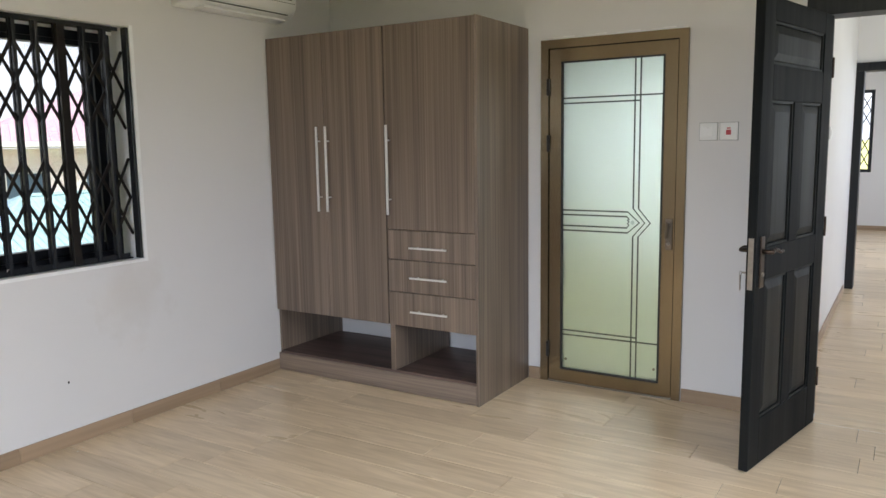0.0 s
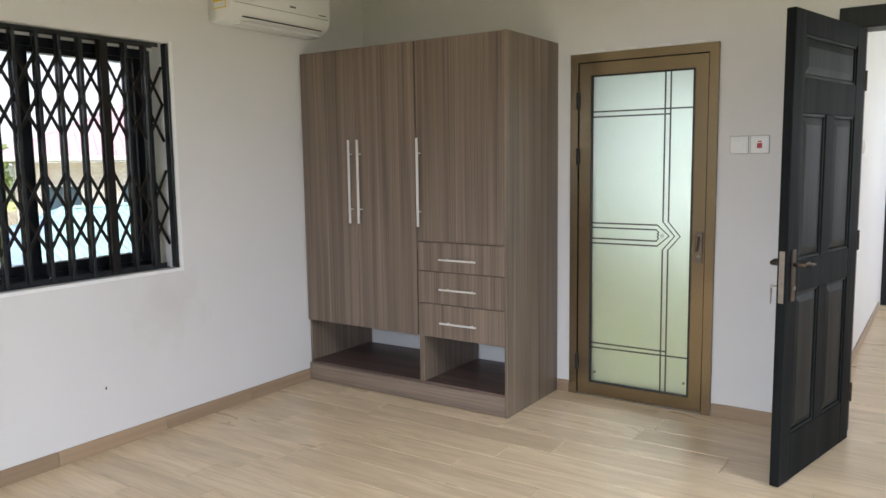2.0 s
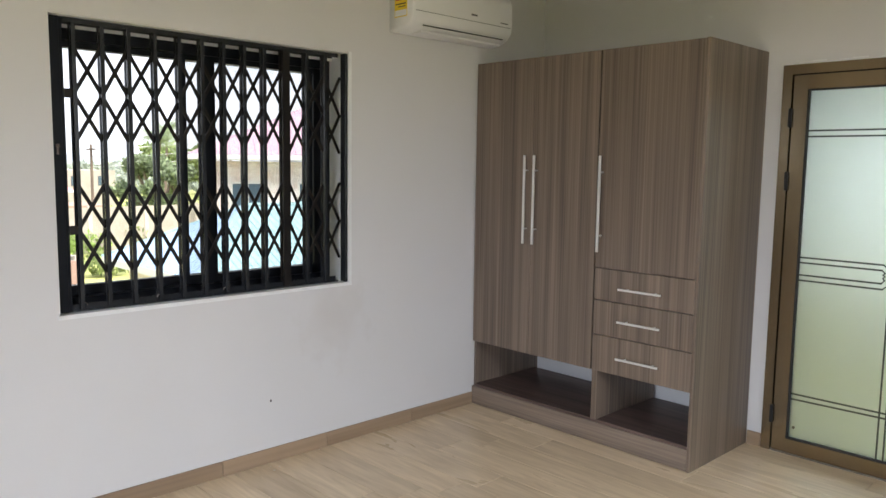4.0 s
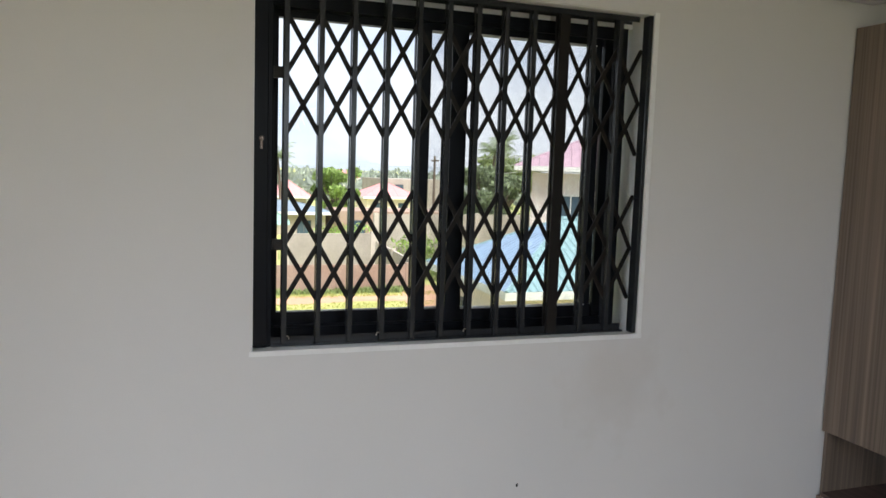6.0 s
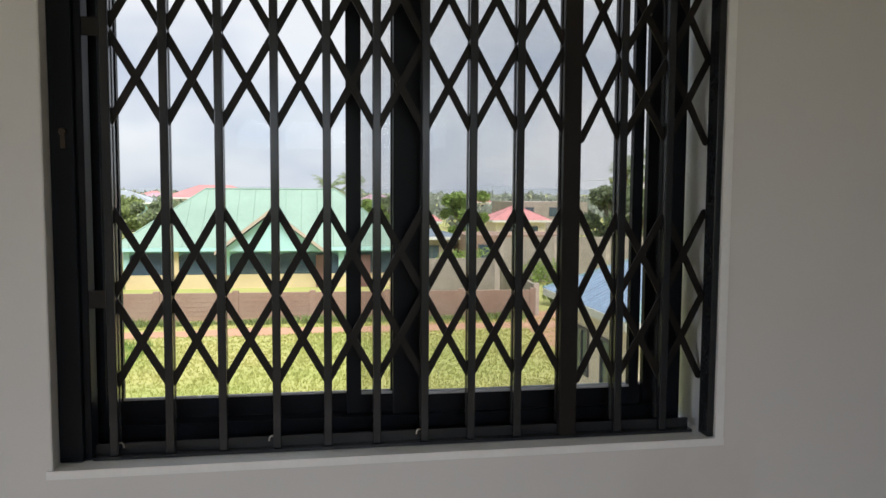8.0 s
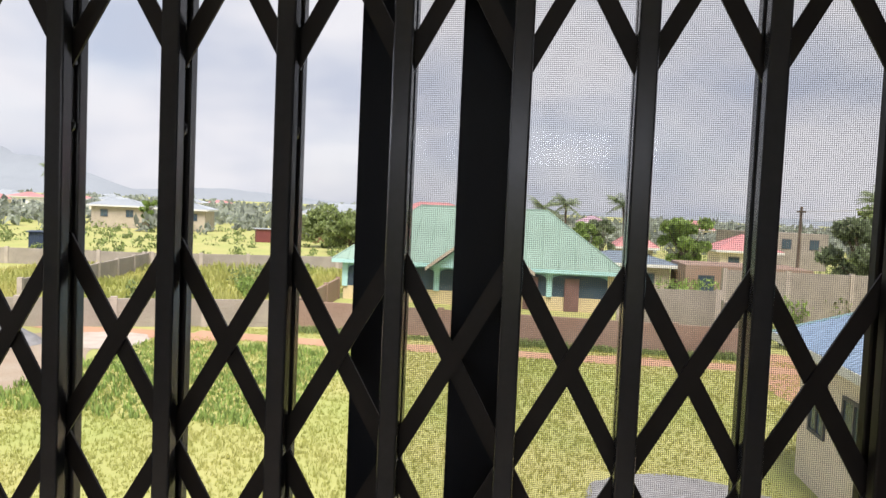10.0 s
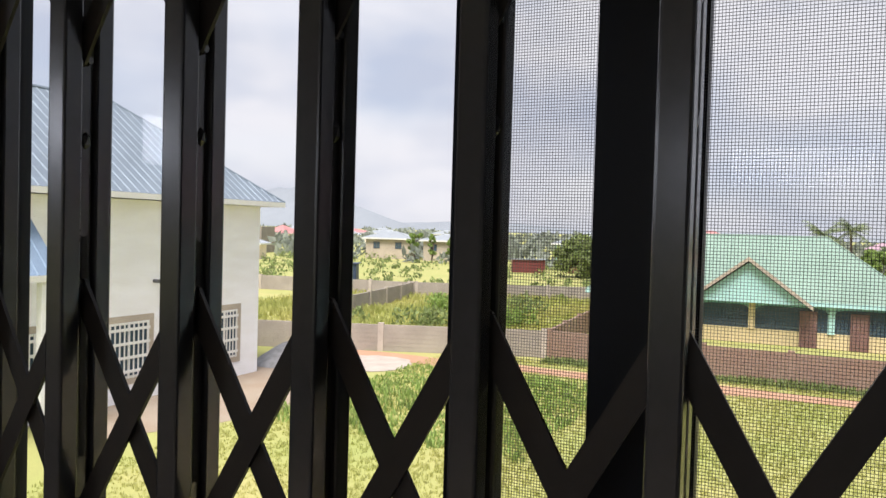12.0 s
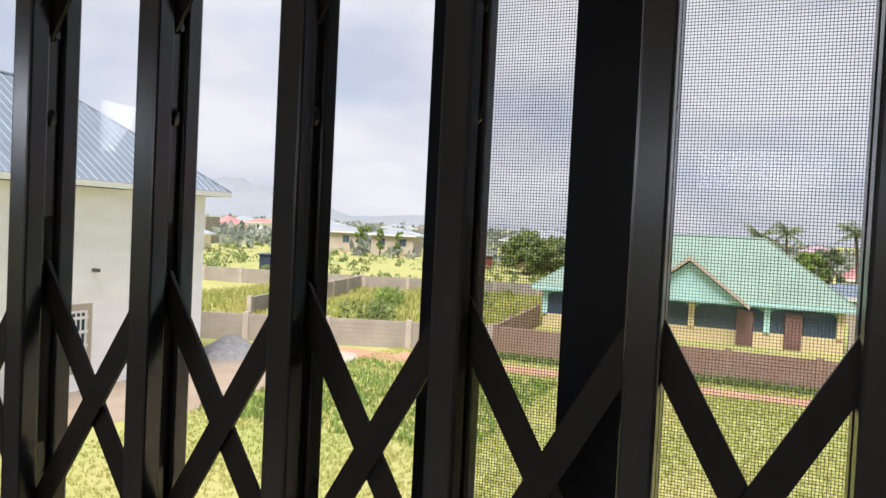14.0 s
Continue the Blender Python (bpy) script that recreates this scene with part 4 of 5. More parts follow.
M_FASCIA = material("white_fascia_board", (0.72, 0.72, 0.70), 0.6, vary=0.06)
M_FASCIA_D = material("dark_fascia_board", (0.10, 0.10, 0.11), 0.6, vary=0.08)
M_PANE_B = material("dark_blue_window_glass", (0.055, 0.09, 0.13), 0.12, vary=0.15, scale=0.6, spec=0.7, bump=0)
M_WHITEBAR = material("white_painted_burglar_bars", (0.75, 0.75, 0.74), 0.5, vary=0.06)
M_CONTAINER = material("dark_blue_container_steel", (0.03, 0.05, 0.10), 0.5, vary=0.15, scale=1)
M_CONTAINER_R = material("red_container_steel", (0.20, 0.055, 0.055), 0.5, vary=0.15, scale=1)
M_WIRE = material("power_cable", (0.42, 0.42, 0.42), 0.6, vary=0.05)
# hill and woodland base colours are paled to paint in the distance haze
M_HILL = material("haze_tinted_far_hill", (0.265, 0.295, 0.33), 1.0, vary=0.08, scale=0.004, grain=0.03, bump=0, spec=0.0)
M_FARWOOD = leafy("haze_tinted_far_woodland", (0.38, 0.42, 0.37), 0.95, vary=0.3, scale=0.05, grain=0.6, island=0.3, bump=0, spec=0.1)


def sheet(name, mat, cells, label, category, kind="structure", z=GROUND):
    """A level patch of ground with a ragged outline round an ellipse (cx, cy, rx, ry)."""
    cx, cy, rx, ry, seed = cells
    bm = bmesh.new()
    ring = []
    for i in range(48):
        a = math.tau * i / 48
        k = 1 + 0.22 * noise.noise(Vector((math.cos(a) * 1.5 + seed, math.sin(a) * 1.5, 0.3))) + 0.08 * noise.noise(Vector((math.cos(a) * 6, math.sin(a) * 6 + seed, 0)))
        ring.append(bm.verts.new((cx + rx * k * math.cos(a), cy + ry * k * math.sin(a), z)))
    bm.faces.new(ring)
    return tagged(part(name, bm, mat), label, category, "", kind)


structure("ground", boxes((-3000, 3000, -400, 4500, GROUND - 0.5, GROUND)), M_GRASS, "rough yellow-green grass land reaching the horizon", "ground")
bm = bmesh.new()
prev = None
for i in range(60):
    x = -16 + i * 1.1
    yc = 29.0 + 0.5 * noise.noise(Vector((x * 0.15, 1, 0))) + 0.012 * (x + 4)
    w = 0.75 + 0.45 * noise.noise(Vector((x * 0.3, 5, 0)))
    cur = (bm.verts.new((x, yc - w, GROUND + 0.012)), bm.verts.new((x, yc + w, GROUND + 0.012)))
    if prev:
        bm.faces.new((prev[0], cur[0], cur[1], prev[1]))
    prev = cur
structure("road", bm, M_DIRT, "worn red dirt track between the grass and the walls", "dirt path")
sheet("dirt_yard", M_YARD, (-20.0, 20.0, 3.2, 8.0, 2.0), "bare reddish dirt beside the white house", "ground", z=GROUND + 0.010)
sheet("concrete_slab", M_SLAB, (-18.5, 26.4, 1.7, 1.9, 7.0), "broken pale concrete slab on the dirt", "slab", z=GROUND + 0.022)
sheet("dirt_verge", M_DIRT, (-17.8, 28.3, 4.4, 0.9, 5.0), "strip of red earth along the grey block wall", "ground", z=GROUND + 0.016)
sheet("gravel_patch", M_GRAVEL, (0.8, 14.6, 1.8, 1.5, 4.0), "patch of grey gravel in the grass", "gravel", z=GROUND + 0.012)
sheet("dirt_lane", M_DIRT, (8.2, 25.5, 2.6, 7.0, 9.0), "bare dirt lane beside the low house", "ground", z=GROUND + 0.014)


def heap(name, x, y, r, h, seed, mat, label, category):
    """A loose heap: a cone of tipped grit with an uneven skirt."""
    bm = bmesh.new()
    rings = []
    for k in range(9):
        s = k / 8
        ring = []
        for i in range(28):
            a = math.tau * i / 28
            rr = r * (1 - s) * (1 + 0.22 * noise.noise(Vector((math.cos(a) * 1.8 + seed, math.sin(a) * 1.8, 0))))
            z = h * (1 - (1 - s) ** 1.25) + 0.05 * noise.noise(Vector((math.cos(a) * 5, math.sin(a) * 5, k + seed)))
            ring.append(bm.verts.new((x + rr * math.cos(a), y + rr * math.sin(a), GROUND + (z if k else -0.02))))
        rings.append(ring)
    for p, q in zip(rings, rings[1:]):
        for i in range(28):
            j = (i + 1) % 28
            bm.faces.new((p[i], p[j], q[j], q[i]))
    bm.faces.new(rings[-1])
    return tagged(part(name, bm, mat, None, "", True), label, category)


heap("gravel_heap", -21.4, 24.7, 1.5, 0.85, 3.0, M_GRAVEL, "heap of blue-grey gravel behind the white house", "gravel heap")


def blades(name, count, area, size, seed, mat, label, avoid=()):
    """Many small grass tufts in one mesh."""
    rng = np.random.default_rng(seed)
    x = rng.uniform(area[0], area[1], count)
    y = rng.uniform(area[2], area[3], count)
    vv, ff = [], []
    for px, py in zip(x, y):
        if any(a0 < px < a1 and b0 < py < b1 for a0, a1, b0, b1 in avoid):
            continue
        d = noise.noise(Vector((px * 0.22, py * 0.22, seed)))
        for _ in range(4):
            a, h, w = rng.uniform(0, math.tau), size * rng.uniform(0.5, 1.3) * (1 + 0.8 * d), size * rng.uniform(0.10, 0.22)
            lean = rng.uniform(0.1, 0.55) * h
            bx, by = px + rng.normal(0, size * 0.35), py + rng.normal(0, size * 0.35)
            n0 = len(vv)
            c, s = math.cos(a), math.sin(a)
            vv += [(bx - c * w, by - s * w, GROUND), (bx + c * w, by + s * w, GROUND), (bx + c * w * 0.5 - s * lean * 0.5, by + s * w * 0.5 + c * lean * 0.5, GROUND + h * 0.7), (bx - s * lean, by + c * lean, GROUND + h)]
            ff += [(n0, n0 + 1, n0 + 2), (n0, n0 + 2, n0 + 3)]
    me = bpy.data.meshes.new(name)
    me.from_pydata(vv, [], ff)
    me.materials.append(mat)
    return tagged(new(name, me), label, "grass", "", "stuff")


NOGRASS = ((-22.5, -16.8, 10, 27.0), (-0.9, 2.6, 13.2, 16.0), (3.0, 16, 11, 18), (-16, 40, 28.3, 29.7))
blades("grass", 42000, (-17, 8, 8.5, 31), 0.075, 11, M_BLADE, "long yellow-green grass in tufts on the field", NOGRASS)
blades("tall_weeds", 2200, (-17.5, -8.5, 17, 27), 0.20, 12, M_LEAF_L, "tall light green weeds near the white house", NOGRASS)
blades("wall_weeds", 1500, (-12.5, 6.8, 30.6, 31.5), 0.20, 14, M_LEAF, "green weeds along the foot of the brown wall")
blades("compound_grass", 5000, (-38, -14, 33, 64), 0.40, 13, M_BLADE, "grass and weeds inside the far walled plots")


def slope(bm, a, b, c, d, ribs, rise=0.03):
    """One roof plane: eave a to b, upper edge c (over a) to d (over b), with standing ribs up the slope."""
    a, b, c, d = (Vector(p) for p in (a, b, c, d))
    vs = [bm.verts.new(p) for p in (a, b, d, c)] if (c - d).length > 1e-4 else [bm.verts.new(p) for p in (a, b, c)]
    bm.faces.new(vs)
    n = (b - a).cross(c - a).normalized()
    if n.z < 0:
        n = -n
    u = (b - a).normalized()
    up = n.cross(u)
    if up.z < 0:
        up = -up
    length = (b - a).length
    cu, du, top = (c - a).dot(u), (d - a).dot(u), (c - a).dot(up)
    count = max(2, int(length / ribs))
    w = min(0.028, ribs * 0.18)
    for i in range(1, count):
        s = length * i / count
        v = top
        if s < cu:
            v = min(v, top * s / cu)
        if s > du:
            v = min(v, top * (length - s) / max(1e-6, length - du))
        if v < 0.05:
            continue
        p, q = a + u * s + n * 0.002, a + u * s + up * v + n * 0.002
        tri = [(p - u * w, p + n * rise, p + u * w), (q - u * w, q + n * rise * 0.9, q + u * w)]
        r0, r1 = [bm.verts.new(t) for t in tri[0]], [bm.verts.new(t) for t in tri[1]]
        bm.faces.new((r0[0], r0[1], r1[1], r1[0]))
        bm.faces.new((r0[1], r0[2], r1[2], r1[1]))
        bm.faces.new((r0[0], r0[1], r0[2]))


def hip_roof(parent, x0, x1, y0, y1, ze, zr, mats, ribs, fascia=None, fdepth=0.18):
    """A hipped roof over a rectangle; its ridge runs along the longer side. mats: front and back, ends."""
    w, d = x1 - x0, y1 - y0
    if w >= d:
        r0, r1 = (x0 + d / 2, (y0 + y1) / 2, zr), (x1 - d / 2, (y0 + y1) / 2, zr)
    else:
        r0, r1 = ((x0 + x1) / 2, y0 + w / 2, zr), ((x0 + x1) / 2, y1 - w / 2, zr)
    p = [(x0, y0, ze), (x1, y0, ze), (x1, y1, ze), (x0, y1, ze)]
    long_sides = [(p[0], p[1], r0, r1), (p[2], p[3], r1, r0)] if w >= d else [(p[1], p[2], r0, r1), (p[3], p[0], r1, r0)]
    ends = [(p[1], p[2], r1, r1), (p[3], p[0], r0, r0)] if w >= d else [(p[0], p[1], r0, r0), (p[2], p[3], r1, r1)]
    for group, mat in ((long_sides, mats[0]), (ends, mats[1])):
        for s in group:
            bm = bmesh.new()
            slope(bm, *s, ribs)
            part("roof", bm, mat, parent)
    bm = boxes((x0 + 0.02, x1 - 0.02, y0 + 0.02, y1 - 0.02, ze - 0.05, ze - 0.01))
    part("soffit", bm, fascia or M_FASCIA, parent)
    f = bmesh.new()
    for bx in ((x0, x1, y0 - 0.02, y0), (x0, x1, y1, y1 + 0.02), (x0 - 0.02, x0, y0, y1), (x1, x1 + 0.02, y0, y1)):
        box(f, *bx, ze - fdepth, ze - 0.004)
    part("fascia", f, fascia or M_FASCIA, parent)
    c = bmesh.new()
    tube(c, r0, r1, 0.07, None, 6)
    for e in (p[0], p[3]) if w >= d else (p[0], p[1]):
        tube(c, e, r0, 0.05, None, 6)
    for e in (p[1], p[2]) if w >= d else (p[2], p[3]):
        tube(c, e, r1, 0.05, None, 6)
    part("ridge_cap", c, mats[0], parent)


def house_window(parent, face, u0, u1, z0, z1, at, bars=0, frame_mat=None, pane=None, border=None):
    """A window set on a wall: face 'x+', 'x-' or 'y-', spanning u0 to u1, at that plane."""
    s = 1 if face == "x+" else -1

    def bx(a0, a1, b0, b1, d0, d1):
        p = sorted((at + s * d0, at + s * d1))
        return (p[0], p[1], a0, a1, b0, b1) if face[0] == "x" else (a0, a1, p[0], p[1], b0, b1)
    t = 0.07
    w = part("window", boxes(bx(u0, u0 + t, z0, z1, 0.0, 0.05), bx(u1 - t, u1, z0, z1, 0.0, 0.05), bx(u0 + t, u1 - t, z0, z0 + t, 0.0, 0.05), bx(u0 + t, u1 - t, z1 - t, z1, 0.0, 0.05),
                             bx((u0 + u1) / 2 - 0.025, (u0 + u1) / 2 + 0.025, z0 + t, z1 - t, 0.0, 0.05)), frame_mat or M_FASCIA, parent)
    part("pane", boxes(bx(u0 + t, u1 - t, z0 + t, z1 - t, 0.004, 0.02)), pane or M_PANE_B, w)
    if border:
        part("window_border", boxes(bx(u0 - 0.2, u0, z0 - 0.2, z1 + 0.2, 0.0, 0.03), bx(u1, u1 + 0.2, z0 - 0.2, z1 + 0.2, 0.0, 0.03), bx(u0, u1, z1, z1 + 0.2, 0.0, 0.03), bx(u0, u1, z0 - 0.2, z0, 0.0, 0.03)), border, w)
    for i in range(bars):
        u = u0 + (u1 - u0) * (i + 0.5) / bars
        part("bar", boxes(bx(u - 0.02, u + 0.02, z0, z1, 0.055, 0.08)), M_WHITEBAR, w)
    if bars:
        for i in range(4):
            z = z0 + (z1 - z0) * (i + 0.5) / 4
            part("bar", boxes(bx(u0, u1, z - 0.045, z + 0.045, 0.081, 0.095)), M_WHITEBAR, w)
    return w


# white two-storey house with a weathered blue roof
h = thing("house", "white rendered two-storey house with a blue-grey ribbed metal roof", "house")
part("wall", boxes((-28.5, -21.1, 2.0, 22.5, GROUND, 2.15)), M_WHITEWALL, h)
hip_roof(h, -29.15, -20.45, 1.3, 23.15, 2.34, 5.70, (M_ROOF_WB, M_ROOF_WB), 0.33)
house_window(h, "x+", 15.6, 17.2, -3.35, -1.62, -21.1, 9, border=M_TAN)
house_window(h, "x+", 20.0, 21.3, -3.35, -1.62, -21.1, 8, border=M_TAN)
house_window(h, "x+", 12.1, 13.3, -3.2, -1.62, -21.1, 8, border=M_TAN)
bm = bmesh.new()
slope(bm, (-19.8, 6.0, 0.05), (-19.8, 13.1, 0.05), (-21.08, 6.0, 1.5), (-21.08, 13.1, 1.5), 0.33)
part("porch_roof", bm, M_ROOF_B, h, "small blue lean-to porch roof")
part("porch_fascia", boxes((-19.8, -19.76, 6.0, 13.1, -0.12, 0.04)), M_FASCIA, h)
part("porch_post", boxes((-20.1, -19.9, 12.6, 12.8, GROUND, 0.02)), M_WHITEWALL, h)
bm = bmesh.new()
tube(bm, (-21.1, 17.4, -0.4), (-20.85, 17.4, -0.4), 0.06, 0.06, 8)
part("spout", bm, M_FASCIA_D, h, "short dark drain spout")

# low beige house with a blue and teal roof
h = thing("house", "low beige house with a blue and teal corrugated hip roof", "house")
part("wall", boxes((3.75, 17.5, 12.6, 17.0, GROUND, -1.02)), M_BEIGE, h)
part("plinth", boxes((3.3, 17.5, 12.1, 12.6, GROUND, GROUND + 0.45)), M_BEIGE, h)
hip_roof(h, 3.25, 18.0, 12.05, 17.5, -1.0, 0.42, (M_ROOF_T, M_ROOF_B), 0.19)
house_window(h, "x-", 13.5, 14.6, -2.9, -1.75, 3.75, 0, M_FASCIA_D)
house_window(h, "y-", 4.6, 5.7, -2.9, -1.75, 12.6, 0, M_FASCIA_D)
house_window(h, "x-", 15.4, 16.3, -2.9, -1.75, 3.75, 0, M_FASCIA_D)

# purple-roofed house
h = thing("house", "two-storey house with a dusky purple roof and stone-speckled walls", "house", at=pose(9.3, 25.0, 0, 0, 0, -27))
part("wall", boxes((0.7, 17.3, 0.7, 10.3, GROUND, 1.6)), M_STONE, h)
hip_roof(h, 0.0, 18.0, 0.0, 11.0, 1.85, 4.3, (M_ROOF_P, M_ROOF_P), 0.32)
for u in (1.6, 4.3, 7.2, 10.1, 13.0):
    house_window(h, "y-", u, u + 1.35, -0.75, 0.75, 0.7)
for u in (2.0, 5.5):
    house_window(h, "x-", u, u + 1.3, -0.75, 0.75, 0.7)

# green-roofed bungalow
h = thing("house", "turquoise and yellow bungalow with a pale green gabled roof", "house")
part("wall", boxes((-13.2, 2.3, 44.2, 50.9, GROUND, -1.72)), M_TEAL, h)
hip_roof(h, -13.9, 3.0, 42.6, 51.6, -1.70, 1.62, (M_ROOF_G, M_ROOF_G), 0.9, M_TEAL, 0.22)
part("dado", boxes((-13.3, 2.4, 43.1, 43.3, GROUND, GROUND + 0.80)), M_YWALL, h, "yellow low porch wall")
for i, x in enumerate((-13.2, -10.55, -7.75, -5.02, -1.25, 2.2)):
    part("pillar", boxes((x - 0.16, x + 0.16, 43.0, 43.35, GROUND + 0.78, -1.9)), M_TEAL if i % 2 == 0 else M_YWALL, h)
for x0, x1 in ((-13.04, -10.71), (-10.39, -7.91), (-7.59, -5.18), (-4.86, -1.41), (-1.09, 2.04)):
    bm = bmesh.new()
    pts = []
    zb, zt = GROUND + 0.81, -2.05
    for k in range(13):
        a = math.pi * k / 12
        xx = (x0 + x1) / 2 + (x1 - x0) / 2 * math.copysign(abs(math.cos(a)) ** 0.45, math.cos(a))
        pts.append((xx, zt - 0.35 + 0.35 * math.sin(a) ** 0.6))
    pts += [(x0, zb), (x1, zb)]
    top = [bm.verts.new((px, 43.15, pz)) for px, pz in pts]
    back = [bm.verts.new((px, 43.22, pz)) for px, pz in pts]
    bm.faces.new(top)
    bm.faces.new(back[::-1])
    for q in range(len(pts)):
        bm.faces.new((top[(q + 1) % len(pts)], top[q], back[q], back[(q + 1) % len(pts)]))
    part("porch_opening", bm, M_PANE_B, h, "dark rounded porch opening")
part("lintel", boxes((-13.3, 2.4, 43.25, 43.4, -2.3, -1.8)), M_TEAL, h)
for x in (-2.3, 0.03):
    d = part("door", soft_box(x - 0.42, x + 0.42, 42.98, 43.08, GROUND, -2.2, 0.02, 1), M_PORCHDOOR, h, "dull red-brown porch door")
    part("door_panel", boxes((x - 0.3, x + 0.3, 42.96, 42.979, GROUND + 0.2, GROUND + 0.85), (x - 0.3, x + 0.3, 42.96, 42.979, GROUND + 1.0, -2.35)), M_PORCHDOOR, d)
g = bmesh.new()
gx, gw, gz = -5.2, 2.75, 0.20
fr = [g.verts.new((gx - gw, 42.3, -1.9)), g.verts.new((gx + gw, 42.3, -1.9)), g.verts.new((gx, 42.3, gz))]
bk = [g.verts.new((gx - gw, 46.0, -1.9)), g.verts.new((gx + gw, 46.0, -1.9)), g.verts.new((gx, 46.0, gz))]
g.faces.new(fr)
g.faces.new(bk[::-1])
for q in range(3):
    g.faces.new((fr[(q + 1) % 3], fr[q], bk[q], bk[(q + 1) % 3]))
part("gable", g, M_TEAL, h, "turquoise front gable")
for s in (-1, 1):
    bm = bmesh.new()
    slope(bm, (gx + s * (gw + 0.35), 42.0, -2.0), (gx + s * (gw + 0.35), 47.0, -2.0), (gx, 42.0, gz + 0.18), (gx, 48.5, gz + 0.18), 0.6)
    part("roof", bm, M_ROOF_G, h)
    bm = bmesh.new()
    a, b = Vector((gx + s * (gw + 0.35), 41.98, -2.1)), Vector((gx, 41.98, gz + 0.10))
    vs = [bm.verts.new(p) for p in (a, b, b + Vector((0, 0, 0.22)), a + Vector((0, 0, 0.22)))]
    bm.faces.new(vs)
    r = bmesh.ops.extrude_face_region(bm, geom=bm.faces[:])
    bmesh.ops.translate(bm, verts=[e for e in r["geom"] if isinstance(e, bmesh.types.BMVert)], vec=(0, -0.06, 0))
    part("bargeboard", bm, M_TAN, h)


def block_wall(name, a, b, height, mat, label, piers=3.2, cope=True):
    """A free-standing wall of concrete blocks with piers, from a to b on the ground."""
    a, b = Vector((*a, GROUND)), Vector((*b, GROUND))
    ln = (b - a).length
    ang = math.atan2(b.y - a.y, b.x - a.x)
    w = thing(name, label, "wall", at=Matrix.Translation(a) @ Matrix.Rotation(ang, 4, "Z"))
    v, f = [], []
    rows, bl = int(round(height / 0.2)), 0.45
    for r in range(rows):
        u = -bl / 2 if r % 2 else 0.0
        while u < ln:
            u0, u1 = max(0, u) + 0.008, min(ln, u + bl) - 0.008
            if u1 - u0 > 0.05:
                jit = 0.006 * noise.noise(Vector((u * 3, r * 2.1, ang)))
                n0 = len(v)
                v.extend((x, y, z) for x in (u0, u1) for y in (-0.075 + jit, 0.075) for z in (r * 0.2 + 0.006, r * 0.2 + 0.194))
                f.extend(tuple(n0 + i for i in q) for q in ((0, 1, 3, 2), (4, 6, 7, 5), (0, 4, 5, 1), (2, 3, 7, 6), (0, 2, 6, 4), (1, 5, 7, 3)))
            u += bl
    me = bpy.data.meshes.new("blocks")
    me.from_pydata(v, [], f)
    me.materials.append(mat)
    ob = new("blocks", me)
    ob.parent = w
    tagged(ob, "", "", "", "stuff")
    part("mortar", boxes((0, ln, -0.066, 0.066, 0.0, rows * 0.2)), mat, w)
    n = max(1, int(ln / piers))
    for i in range(n + 1):
        u = ln * i / n
        part("pier", boxes((u - 0.13, u + 0.13, -0.12, 0.12, 0, rows * 0.2 + 0.08)), M_SLAB if mat is M_BLOCK_G else mat, w)
    return w


block_wall("garden_wall", (-30.0, 25.4), (-12.9, 32.1), 1.25, M_BLOCK_G, "grey concrete block plot wall with piers")
block_wall("garden_wall", (-12.7, 32.2), (7.0, 31.5), 1.15, M_BLOCK_B, "weathered brown block wall in front of the bungalow")
block_wall("garden_wall", (-12.8, 32.4), (-13.6, 43.0), 1.2, M_BLOCK_B, "brown block wall running back beside the bungalow")
block_wall("garden_wall", (-27.3, 34.0), (-31.4, 54.3), 1.3, M_BLOCK_G, "grey concrete block wall running back between plots")
block_wall("garden_wall", (-55.0, 50.0), (-31.7, 54.2), 1.3, M_BLOCK_G, "grey concrete block plot wall far across the grass")
block_wall("garden_wall", (-31.2, 54.5), (-15.0, 62.0), 1.3, M_BLOCK_G, "far grey concrete block plot wall")
block_wall("garden_wall", (7.2, 31.6), (8.0, 44.0), 1.4, M_BLOCK_G, "block wall beside the dirt lane")
block_wall("garden_wall", (2.0, 36.5), (6.6, 36.8), 2.2, M_BLOCK_G, "unfinished grey block wall of a small building")
block_wall("garden_wall", (8.6, 44.0), (30.0, 46.0), 2.8, M_BLOCK_G, "tall unfinished grey block wall behind the purple-roofed house")


def small_house(x, y, w, d, zw, zr, wall, roof, label, turn=0.0):
    h = thing("house", label, "house", at=pose(x, y, 0, 0, 0, turn))
    part("wall", boxes((-w / 2, w / 2, -d / 2, d / 2, GROUND, zw)), wall, h)
    if roof is not None:
        hip_roof(h, -w / 2 - 0.6, w / 2 + 0.6, -d / 2 - 0.6, d / 2 + 0.6, zw + 0.03, zr, (roof, roof), 1.2, None, 0.25)
    n = max(2, int(w / 3))
    for r in range(2 if zw - GROUND > 4.5 else 1):
        for i in range(n):
            u = -w / 2 + w * (i + 0.5) / n
            house_window(h, "y-", u - 0.6, u + 0.6, zw - 1.9 - 3 * r, zw - 0.7 - 3 * r, -d / 2, 0, M_FASCIA_D)
    return h


small_house(9.2, 88, 3.6, 5.0, -1.9, -0.1, M_TAN, M_ROOF_R, "small house with a bright red metal roof")
small_house(21.3, 89, 6.0, 6, -1.8, 0.0, M_BEIGE, M_ROOF_R, "long house with a red metal roof")
small_house(27.0, 98, 10, 9, 0.3, None, M_BLOCK_G, None, "grey unfinished two-storey block building", 8)
small_house(5.0, 63, 7, 5, -2.2, -1.4, M_TAN, M_ROOF_WB, "low tan store with a grey sheet roof")
small_house(13.5, 60, 9, 6, -1.9, -1.1, M_BLOCK_B, None, "roofless brown block store")
